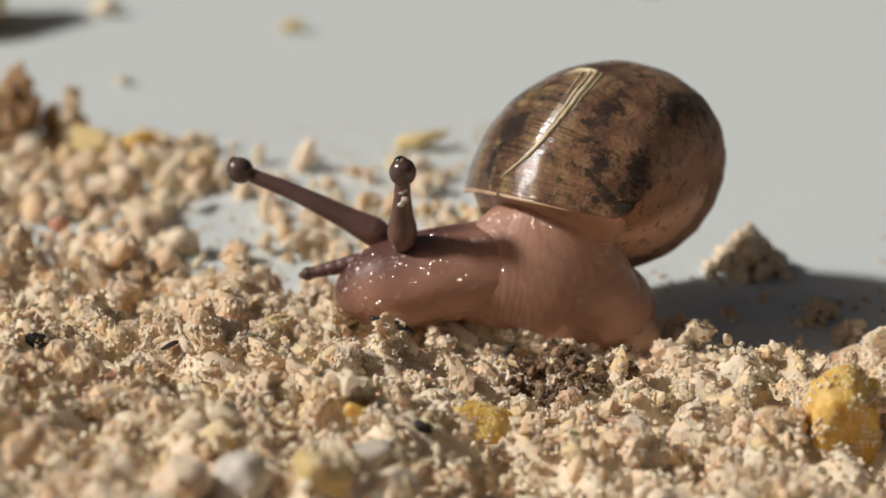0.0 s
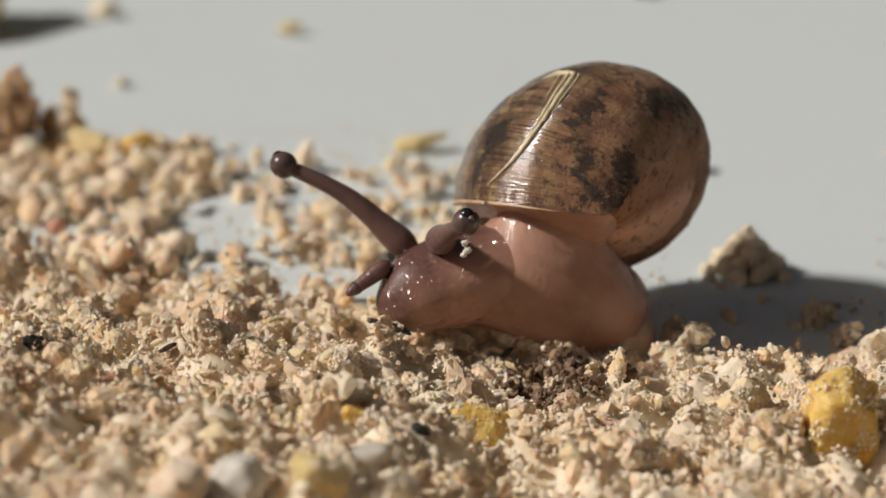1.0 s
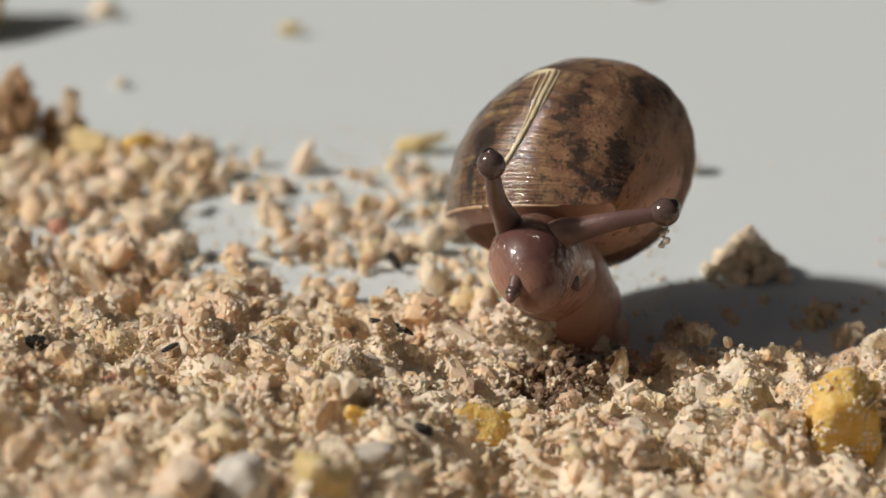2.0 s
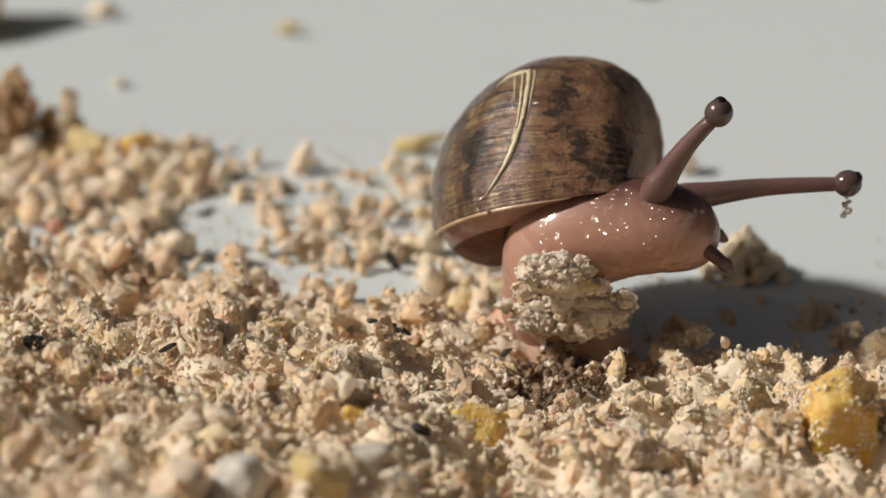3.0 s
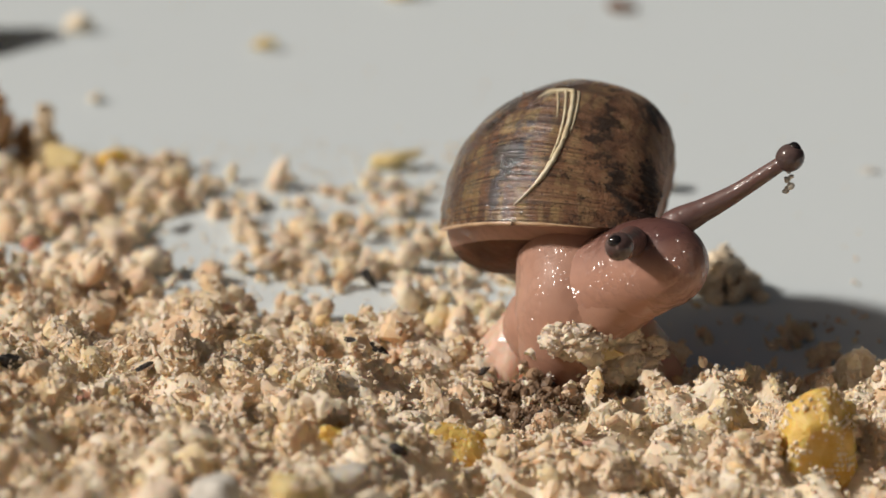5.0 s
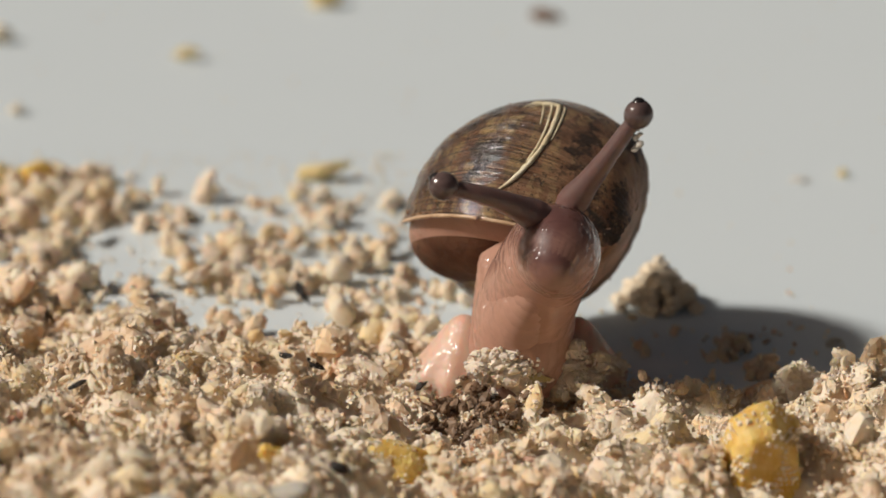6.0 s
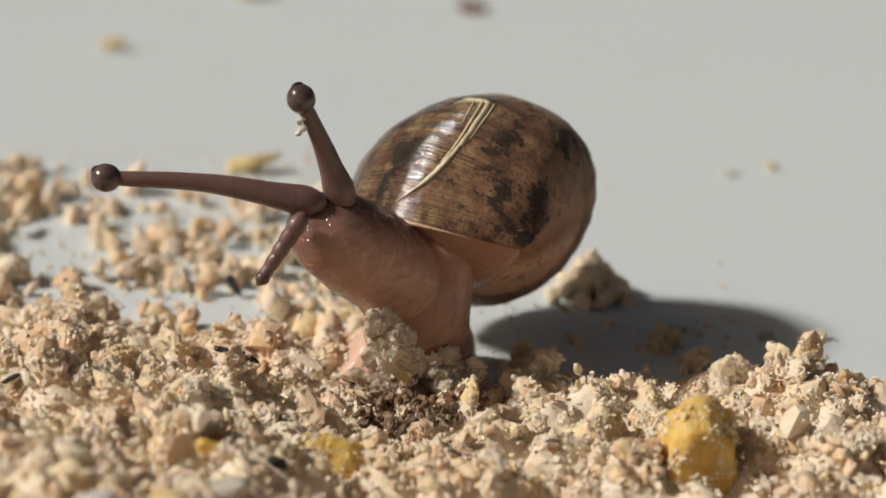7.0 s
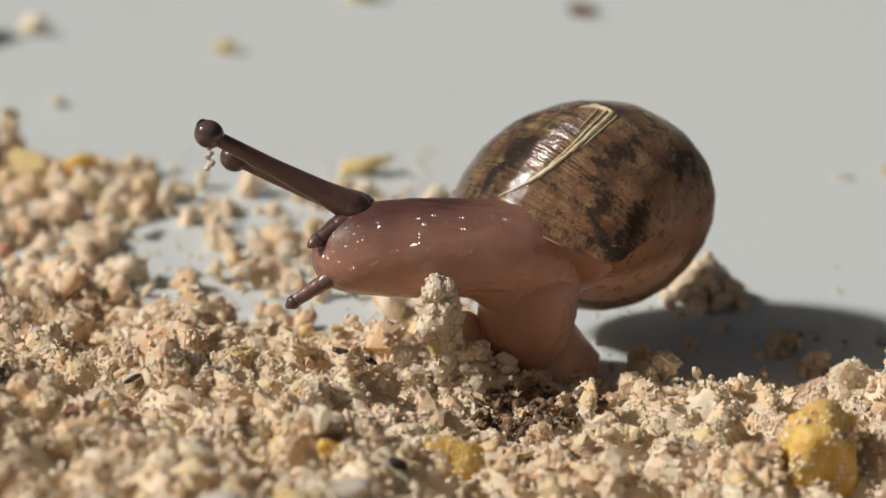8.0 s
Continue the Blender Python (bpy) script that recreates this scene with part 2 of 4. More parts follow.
# debris brown, also standing in for the snail's shade in the hollow
SHADED_CRUMB = plain_crumb("shaded_dark_crumb", (0.075, 0.045, 0.028), (0.36, 0.235, 0.145), 0.55, 0.9, 0.1, 0.4)
# husk-flake brown; on the far heap it stands for shade
TAN = plain_crumb("brown_flake_and_shaded_crumb", (0.34, 0.20, 0.115), (0.64, 0.45, 0.28), 0.85, 0.8, 0.1, 0.25, 0.3)
CREAM = plain_crumb("cream_crumb", (0.90, 0.74, 0.54), (0.97, 0.88, 0.72), 0.85, 2.0, 0.1, 0.25)
GREY = plain_crumb("grey_grit", (0.46, 0.42, 0.36), (0.66, 0.62, 0.55), 0.6, 0.9, 0.06, 0.35, 0.4)
WHITE = plain_crumb("white_grit", (0.62, 0.57, 0.50), (0.78, 0.75, 0.69), 0.8)
BROWN = plain_crumb("brown_husk", (0.14, 0.07, 0.04), (0.34, 0.19, 0.11), 0.6, 2.5)
STRAW = plain_crumb("dry_straw", (0.60, 0.48, 0.28), (0.86, 0.78, 0.58), 0.5, 1.5, 0.03, 0.4)
TABLE = table_material()
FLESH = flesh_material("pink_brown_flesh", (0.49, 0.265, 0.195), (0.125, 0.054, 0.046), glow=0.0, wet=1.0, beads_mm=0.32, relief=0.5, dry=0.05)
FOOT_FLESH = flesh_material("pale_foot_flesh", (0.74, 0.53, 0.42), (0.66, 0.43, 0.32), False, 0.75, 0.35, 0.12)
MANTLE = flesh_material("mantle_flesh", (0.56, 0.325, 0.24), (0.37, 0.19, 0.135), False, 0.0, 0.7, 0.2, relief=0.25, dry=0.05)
STALK = flesh_material("dark_stalk_flesh", (0.21, 0.115, 0.10), (0.12, 0.066, 0.06), False, 0.35, 0.6, 0.08)
EYE = plain_crumb("dark_eye_skin", (0.075, 0.048, 0.045), (0.13, 0.085, 0.078), 0.16, 2.0, 0.015, 0.6)
PUPIL = plain_crumb("black_eye_spot", (0.008, 0.007, 0.008), (0.02, 0.016, 0.016), 0.1, 2.0, 0.005, 0.6)
SHELL = shell_material()
LIP_HORN = plain_crumb("pale_lip_horn", (0.42, 0.25, 0.14), (0.70, 0.50, 0.33), 0.3, 1.2, 0.03, 0.5)
SHELL_BASE = shell_base_material("shell_base_horn", (0.15, 0.07, 0.042), (0.33, 0.175, 0.105), 0.56, (0.70, 0.42, 0.30))
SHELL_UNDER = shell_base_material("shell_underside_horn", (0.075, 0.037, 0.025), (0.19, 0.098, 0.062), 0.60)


# ---- mesh helpers ----
def mesh_of(name, verts, faces, material, smooth=True):
    me = bpy.data.meshes.new(name)
    me.from_pydata([tuple(v) for v in verts] if isinstance(verts, list) else verts.tolist(), [], faces if isinstance(faces, list) else faces.tolist())
    me.materials.append(material)
    me.polygons.foreach_set("use_smooth", [smooth] * len(me.polygons))
    me.update()
    return me


def ico(level):
    bm = bmesh.new()
    bmesh.ops.create_icosphere(bm, subdivisions=level, radius=1.0)
    verts = np.array([v.co[:] for v in bm.verts])
    faces = np.array([[v.index for v in f.verts] for f in bm.faces])
    bm.free()
    return verts / np.linalg.norm(verts, axis=1)[:, None], faces


ICO = {level: ico(level) for level in (1, 2, 3, 4, 5)}


def lump(rng, level, bumps=14, rough=0.30, squash=(0.65, 1.0), sharp=(3.0, 16.0), cuts=0, knobs=0):
    """Points of an uneven crumb about 1 in radius, and its faces; cuts: broken flat sides."""
    v, f = ICO[level]

    def ways(count):
        w = rng.normal(size=(count, 3))
        return w / np.linalg.norm(w, axis=1)[:, None]

    size = rng.uniform(-0.7, 1.0, bumps) * rough
    kappa = rng.uniform(*sharp, bumps)
    r = 1.0 + (size * np.exp(kappa * (v @ ways(bumps).T - 1.0))).sum(1)
    for n in ways(cuts):
        r = np.minimum(r, rng.uniform(0.5, 0.85) / np.maximum(v @ n, 1e-3))
    if knobs:
        near = np.exp(rng.uniform(50, 160, knobs) * (v @ ways(knobs).T - 1.0)) * rng.uniform(0.08, 0.26, knobs)
        r = r * 0.9 + near.max(1)
    return v * r[:, None] * np.array([1.0, rng.uniform(*squash), rng.uniform(*squash)]), f


def chip(rng):
    """A small angular grain: a cube with its corners knocked askew."""
    v = np.array([(x, y, z) for x in (-1, 1) for y in (-1, 1) for z in (-1, 1)]) * 0.72
    v = (v + rng.uniform(-0.34, 0.34, (8, 3))) * rng.uniform(0.5, 1.0, 3)
    return v, CHIP_FACES


CHIP_FACES = np.array([(0, 1, 3), (0, 3, 2), (4, 7, 5), (4, 6, 7), (0, 5, 1), (0, 4, 5), (2, 3, 7), (2, 7, 6), (0, 2, 6), (0, 6, 4), (1, 7, 3), (1, 5, 7)])


def cluster(rng, bits, reach=(0.07, 0.24), level=2, **shape):
    """A crumb of stuck-together grains: a rough core and smaller angular chips all over it."""
    v, f = lump(rng, level, **shape)
    v = v * 0.78
    verts, faces, start = [v], [f], len(v)
    tri = f[rng.integers(0, len(f), bits)]
    for k in tri:
        bv, bf = chip(rng)
        bv = bv @ turns(rng, 1)[0].T
        w = rng.dirichlet((1, 1, 1))
        verts.append(bv * (reach[0] + (reach[1] - reach[0]) * rng.uniform() ** 2) + (v[k] * w[:, None]).sum(0) * rng.uniform(0.94, 1.16))
        faces.append(bf + start)
        start += len(bv)
    return np.concatenate(verts), np.concatenate(faces)


def turns(rng, count):
    q = rng.normal(size=(count, 4))
    q /= np.linalg.norm(q, axis=1)[:, None]
    w, x, y, z = q.T
    return np.stack([1 - 2 * (y * y + z * z), 2 * (x * y - z * w), 2 * (x * z + y * w),
                     2 * (x * y + z * w), 1 - 2 * (x * x + z * z), 2 * (y * z - x * w),
                     2 * (x * z - y * w), 2 * (y * z + x * w), 1 - 2 * (x * x + y * y)], -1).reshape(count, 3, 3)


def part(name, me, parent, label=""):
    ob = new(name, me)
    ob.parent = parent
    return tagged(ob, label)


# ---- the lie of the crumbs ----
def fade(x):
    x = np.clip(x, 0.0, 1.0)
    return x * x * (3 - 2 * x)


def wobble(x, y, s, seed):
    """A smooth uneven field about -1 to 1, s millimetres to a swell."""
    out = 0.0
    for k in range(4):
        a = seed * 1.7 + k * 2.4
        out = out + np.sin((x * math.cos(a) + y * math.sin(a)) * 6.28 / (s * (1 + 0.37 * k)) + seed * 3.1 + k * 1.9)
    return out / 2.6


def bed_edge(x):
    """How far back the crumb bed reaches, in millimetres."""
    return np.interp(x, [-60, -26, -15, -8, -3, 2, 6, 12, 18, 24, 40], [9, 8, 4.5, 2.0, -0.5, -2.4, -2.4, -3.0, -3.4, -5.0, -7]) + 0.7 * wobble(x, 0 * x, 7.0, 2)


def bed_height(x, y):
    """The crumb bed's height over the table, in millimetres."""
    inside = fade((bed_edge(x) - y) / 3.5)
    rise = (0.03 + 0.05 * fade(-x / 12)) * np.clip(-y - 4, 0, 40) + 0.13 * np.clip(-x - 3.5, 0, 16) * fade((-y - 1) / 13)
    h = 1.35 + rise + 0.7 * wobble(x, y, 9.0, 1) + 0.8 * wobble(x, y, 4.2, 5) + 0.7 * wobble(x, y, 2.1, 6) + 0.2 * wobble(x, y, 1.1, 7)
    dip = 1.7 * np.exp(-(((x - 1.0) / 3.9) ** 4 + ((y + 8.8) / 3.6) ** 4))
    return inside * np.maximum(h - dip, 0.25)


def table():
    verts = [(x, y, z) for z in (0.0, -0.02) for x, y in ((-1.2, -0.5), (1.2, -0.5), (1.2, 1.6), (-1.2, 1.6))]
    faces = [(0, 1, 2, 3), (7, 6, 5, 4), (0, 4, 5, 1), (1, 5, 6, 2), (2, 6, 7, 3), (3, 7, 4, 0)]
    ob = new("tabletop", mesh_of("tabletop", verts, faces, TABLE, False))
    return tagged(ob, "smooth off-white laminate tabletop dusted with crumbs", "tabletop", kind="structure")


def crumb_floor():
    """The packed fines that fill the bed under its crumbs."""
    xs, ys = np.arange(-48, 42.1, 0.35), np.arange(-46, 12.1, 0.35)
    gx, gy = np.meshgrid(xs, ys, indexing="ij")
    gz = bed_height(gx, gy) - 0.35 + 0.1 * wobble(gx, gy, 1.7, 8)
    verts = np.stack([gx, gy, gz], -1).reshape(-1, 3) * MM
    i = np.arange(len(xs) - 1)[:, None] * len(ys) + np.arange(len(ys) - 1)[None, :]
    i = i.ravel()
    faces = np.stack([i, i + len(ys), i + len(ys) + 1, i + 1], -1)
    ob = new("crumb_fines", mesh_of("crumb_fines", verts, faces, CRUMB))
    return tagged(ob, "packed cream and tan crumb dust on the tabletop", "crumbs", kind="stuff")


def joined(name, label, verts, faces, material, smooth=True, pale_after=0, cycle=1):
    """One object of uncounted pieces from stacked points (mm) and triangles."""
    me = bpy.data.meshes.new(name)
    me.vertices.add(len(verts))
    me.vertices.foreach_set("co", (verts * MM).ravel())
    me.loops.add(faces.size)
    me.loops.foreach_set("vertex_index", faces.ravel().astype(np.int32))
    me.polygons.add(len(faces))
    me.polygons.foreach_set("loop_start", (np.arange(len(faces)) * 3).astype(np.int32))
    me.polygons.foreach_set("use_smooth", np.full(len(faces), smooth))
    me.materials.append(material)
    if pale_after:
        me.materials.append(CRUMB_PALE)
        me.polygons.foreach_set("material_index", (np.arange(len(faces)) % cycle >= pale_after).astype(np.int32))
    me.update(calc_edges=True)
    return tagged(new(name, me), label, "crumbs", kind="stuff")


def stacked(rng, pool, places, sizes):
    """Points and triangles of one crumb of the pool at each place, and where fine grains could cling to it."""
    rot = turns(rng, len(places))
    which = rng.integers(0, len(pool), len(places))
    verts, faces, start = [], [], 0
    for k in range(len(places)):
        v, f = pool[which[k]]
        verts.append((v @ rot[k].T) * sizes[k] + places[k])
        faces.append(f + start)
        start += len(v)
    return verts, np.concatenate(faces)


def scattered(name, label, rng, places, sizes, level, variants, material=None, bits=0, smooth=True, pale=True, **shape):
    """One object of many crumbs, each at its place (mm) and size (radius, mm)."""
    pool = [cluster(rng, bits, level=level, **shape) if bits else chip(rng) if level == 0 else lump(rng, level, cuts=int(rng.integers(0, 6)), **shape) for _ in range(variants)]
    verts, faces = stacked(rng, pool, places, sizes)
    joined(name, label, np.concatenate(verts), faces, material or CRUMB, smooth, *((len(ICO[level][1]), len(pool[0][1])) if bits and pale else ()))


def crumb_bed():
    rng = np.random.default_rng(11)

    def spread(count, x0, x1, y0, y1):
        x, y = rng.uniform(x0, x1, count), rng.uniform(y0, y1, count)
        keep = bed_height(x, y) > 0.22
        return x[keep], y[keep]

    def clear(x, y, size):
        """Off the nuggets that lie on top."""
        on = ((x - 12.5) ** 2 / 5 + (y + 19.8) ** 2 / 11 < 1) | ((x + 4.0) ** 2 / 4 + (y + 17.9) ** 2 / 5 < 1) | ((x + 8.3) ** 2 + (y + 7.7) ** 2 < 0.8**2) | ((x + 24.6) ** 2 + (y + 15.8) ** 2 < 0.8**2) | ((x + 9.4) ** 2 + (y + 21.4) ** 2 < 0.8**2)
        return ~on | (size < 0.16)

    def laid(x, y, size, lift):
        return np.stack([x, y, bed_height(x, y) - 0.30 + lift * size], -1)

    def shelf(name, label, count, area, sizes, level, lift, **shape):
        x, y = spread(count, *area)
        size = sizes(len(x))
        keep = clear(x, y, size)
        x, y, size = x[keep], y[keep], size[keep]
        scattered(name, label, rng, laid(x, y, size, rng.uniform(*lift, len(x))), size, level, 20, **shape)

    shelf("coarse_crumbs", "coarse fluffy cream, white and tan food crumbs", 1050, (-31, 27, -19, 9), lambda n: rng.gamma(3.2, 0.145, n).clip(0.2, 1.0), 2, (0.0, 0.8),
          bumps=22, rough=0.75, squash=(0.4, 1.0), bits=50, smooth=False)
    shelf("front_crumbs", "coarse pale food crumbs heaped in front", 850, (-30, 26, -40, -16), lambda n: rng.gamma(3.2, 0.15, n).clip(0.2, 1.05), 2, (0.0, 0.8),
          bumps=20, rough=0.7, squash=(0.4, 1.0), bits=22, smooth=False)
    shelf("small_crumbs", "small cream, pink and white food crumbs", 2000, (-31, 27, -20, 9), lambda n: rng.gamma(3.0, 0.06, n).clip(0.06, 0.4), 2, (0.2, 2.4),
          bumps=20, rough=0.8, squash=(0.3, 1.0), smooth=False)
    shelf("flat_crumbs", "flat translucent yellowish and white food flakes", 50, (-31, 27, -30, 3), lambda n: rng.gamma(5.0, 0.08, n).clip(0.25, 0.45), 3, (0.0, 0.5),
          bumps=18, rough=0.5, squash=(0.3, 0.75), smooth=False)
    shelf("fine_crumbs", "fine angular cream and white food grains", 17000, (-31, 27, -20, 9), lambda n: rng.gamma(3.0, 0.036, n).clip(0.04, 0.18), 0, (0.2, 2.2), smooth=False, material=CRUMB_PALE)
    shelf("tiny_crumbs", "tiny cream and white food crumbs", 1400, (-31, 27, -40, -17), lambda n: rng.gamma(3.0, 0.07, n).clip(0.06, 0.4), 2, (0.2, 2.4),
          bumps=20, rough=0.8, squash=(0.35, 1.0), smooth=False)
    shelf("front_grains", "fine pale food grains in front", 7000, (-30, 26, -40, -18), lambda n: rng.gamma(3.0, 0.045, n).clip(0.05, 0.25), 0, (0.2, 4.5), smooth=False, material=CRUMB_PALE)


def shaded_crumbs():
    """Dark debris, and crumbs coloured dark for the body's shade, in the hollow before the foot."""
    rng = np.random.default_rng(83)
    x, y = rng.normal(0.5, 1.7, 520), rng.normal(-9.0, 1.6, 520)
    keep = ((x - 0.5) / 3.4) ** 2 + ((y + 9.0) / 3.2) ** 2 < 1
    x, y = x[keep], y[keep]
    size = rng.gamma(3.0, 0.075, len(x)).clip(0.07, 0.5)
    at = np.stack([x, y, bed_height(x, y) + rng.uniform(-0.1, 0.5, len(x))], -1)
    scattered("shaded_crumbs", "dark debris and shade-darkened crumbs in the hollow before the snail", rng, at, size, 2, 14, material=SHADED_CRUMB, pale=False, bumps=16, rough=0.7, squash=(0.35, 1.0), bits=24, smooth=False)


def crumb_meshes(rng, count, level, material, **shape):
    made = []
    for _ in range(count):
        v, f = lump(rng, level, **shape)
        made.append(mesh_of("crumb", v * MM, f, material, False))
    return made


def single(name, me, x, y, z, size, label, category, turn=(0, 0, 0), group="", stretch=(1, 1, 1)):
    ob = new(name, me)
    ob.matrix_world = pose(x * MM, y * MM, z * MM, *turn) @ Matrix.Diagonal((size * stretch[0], size * stretch[1], size * stretch[2], 1))
    return tagged(ob, label, category, group)


def loose_crumbs():
    """Crumbs that lie apart on the tabletop behind the bed."""
    rng = np.random.default_rng(23)
    pool = crumb_meshes(rng, 12, 3, CRUMB_SINGLE, bumps=26, rough=0.5, squash=(0.5, 1.0), sharp=(4, 36), knobs=26)
    placed = []

    def put(x, y, size, base=0.0):
        if (x + 8.6) ** 2 / 7 + (y - 5.0) ** 2 / 22 < 1:
            return
        if (x + 18.9) ** 2 / 9 + (y - 16) ** 2 / 22 < 1 or (x + 15.5) ** 2 / 7 + (y - 7.5) ** 2 / 5 < 1:
            return
        z = max(base, float(bed_height(np.array(x), np.array(y)))) + size * 0.55
        single("crumb", pool[int(rng.integers(0, 12))], x, y, z, size, "loose cream-coloured food crumb on the tabletop", "crumb",
               tuple(rng.uniform(0, 360, 3)), "loose crumbs")

    for _ in range(150):
        put(rng.uniform(-42, -19), rng.uniform(5, 31), rng.gamma(6.0, 0.105))
    for _ in range(60):
        put(rng.uniform(-20, -3), rng.uniform(6, 28), rng.gamma(5.0, 0.095))
    for _ in range(40):
        put(rng.uniform(-14, 3), rng.uniform(1, 12), rng.gamma(5.0, 0.075))
    for _ in range(26):
        put(rng.uniform(4, 22), rng.uniform(-5, 4), rng.gamma(3.0, 0.06))


def crumb_clumps():
    """Large fluffy clumps of stuck-together grains that stand out of the bed."""
    rng = np.random.default_rng(37)
    x, y = rng.uniform(-29, 24, 420), rng.uniform(-22, 4, 420)
    tall = bed_height(x, y)
    keep = (tall > 0.7) & ((x + 4) ** 2 + (y + 18.5) ** 2 > 16) & ((x - 12.4) ** 2 + (y + 19.5) ** 2 > 18) & ((x + 8.4) ** 2 + (y + 9) ** 2 > 5) & ~((x > -9) & (x < 9) & (y > -8.5))
    x, y, tall = x[keep][:120], y[keep][:120], tall[keep][:120]
    size = 0.6 + rng.gamma(2.0, 0.22, len(x)).clip(0, 1.1)
    scattered("crumb_clumps", "fluffy cream clumps of stuck-together crumb grains", rng, np.stack([x, y, tall - 0.05 * size], -1), size, 3, 8,
              bumps=40, rough=0.7, squash=(0.45, 1.0), sharp=(3.0, 40.0), bits=230, reach=(0.04, 0.16), smooth=False)


def strewn_crumbs():
    """The uncounted small crumbs and dust strewn over the table behind the bed."""
    rng = np.random.default_rng(29)
    x = np.concatenate([rng.uniform(-46, -20, 1350), rng.uniform(-24, -2, 330), rng.uniform(-14, 3, 260), rng.uniform(2, 24, 90)])
    y = np.concatenate([rng.uniform(4, 31, 1350), rng.uniform(5, 27, 330), rng.uniform(0, 12, 260), rng.uniform(-6, 6, 90)])
    bare = ((x + 18.9) ** 2 / 9 + (y - 16) ** 2 / 26 < 1) | ((x + 15.5) ** 2 / 7 + (y - 8) ** 2 / 5 < 1) | (wobble(x, y, 11.0, 4) > 0.75) | ((x + 8.6) ** 2 / 4 + (y - 7.2) ** 2 / 9 < 1)
    keep = ~bare | (rng.uniform(0, 1, len(x)) < 0.12)
    keep &= (x + 8.5) ** 2 / 5 + (y - 5.0) ** 2 / 18 > 1
    x, y = x[keep], y[keep]
    size = rng.gamma(2.4, 0.18, len(x)).clip(0.06, 1.1) * np.where(x > 2.5, 0.3, 1.0)
    at = np.stack([x, y, bed_height(x, y) + size * rng.uniform(0.35, 1.2, len(x))], -1)
    scattered("strewn_crumbs", "cream and tan crumbs strewn over the tabletop", rng, at, size, 2, 16, bumps=16, rough=0.6, squash=(0.45, 1.0), bits=14)
    x = np.concatenate([rng.uniform(-44, 8, 3000), rng.uniform(-30, 46, 260)])
    y = np.concatenate([rng.uniform(0, 36, 3000), rng.uniform(4, 85, 260)])
    size = rng.gamma(3.0, 0.025, 3260).clip(0.03, 0.16)
    scattered("table_dust", "pale crumb dust on the tabletop", rng, np.stack([x, y, size * 0.6], -1), size, 0, 8)


def heap(name, label, seed, x, y, wide, tall, count, size, material=None):
    """A small pile of crumbs that rests on the table."""
    rng = np.random.default_rng(seed)
    root = tagged(new(name), label, "crumb heap")
    root.location = (x * MM, y * MM, 0)
    pool = [mesh_of("crumb", v * MM, f, material or CRUMB_SINGLE, False) for v, f in (cluster(rng, 26, bumps=16, rough=0.6, squash=(0.45, 1.0)) for _ in range(8))]
    for k in range(count):
        u = (k + 0.5) / count
        a = rng.uniform(0, 6.28)
        s = size * rng.uniform(0.45, 1.2)
        d = wide * (1 - u) ** 0.8 * math.sqrt(rng.uniform(0, 1))
        ob = part("crumb", pool[int(rng.integers(0, 8))], root)
        ob.matrix_basis = pose(d * math.cos(a) * MM, d * math.sin(a) * 0.8 * MM, (tall * u ** 1.3 + s * 0.5) * MM, *rng.uniform(0, 360, 3)) @ Matrix.Scale(s, 4)
    return root


def grit(name, material, label, x, y, z, half, turn=(0, 0, 0), seed=1, level=4, category="crumb", cuts=4, dusted=0, rough=0.24, block=0.0):
    """One crumb of its own shape: half-sizes in mm; dusted: how many pale grains stick to it; block: how far it is squared off."""
    rng = np.random.default_rng(seed)
    v, f = lump(rng, level, 40, rough, (1.0, 1.0), (4, 30), cuts)
    if block:
        length = np.linalg.norm(v, axis=1)[:, None]
        v = v * (1 - block) + block * v / np.abs(v).max(1)[:, None] * length * 0.86
    ob = new(name, mesh_of(name, v * np.array(half) * MM, f, material))
    ob.matrix_world = pose(x * MM, y * MM, z * MM, *turn)
    if dusted:
        pick = v[rng.integers(0, len(v), dusted * 3)]
        patch = np.sin(pick @ np.array([5.1, 3.3, 2.2]) + seed) + np.sin(pick @ np.array([-3.0, 4.2, 6.1]))
        pick = pick[np.argsort(-patch - 0.5 * pick[:, 2] + rng.normal(0, 0.6, len(pick)))[:dusted]] * np.array(half)
        verts, faces, start = [], [], 0
        for p in pick:
            gv, gf = chip(rng)
            verts.append(gv * rng.gamma(2.2, 0.026) + p)
            faces.append(gf + start)
            start += len(gv)
        part("dusting", mesh_of("dusting", np.concatenate(verts) * MM, np.concatenate(faces), CREAM, False), ob, "pale dust grains stuck on top")
    return tagged(ob, label, category)


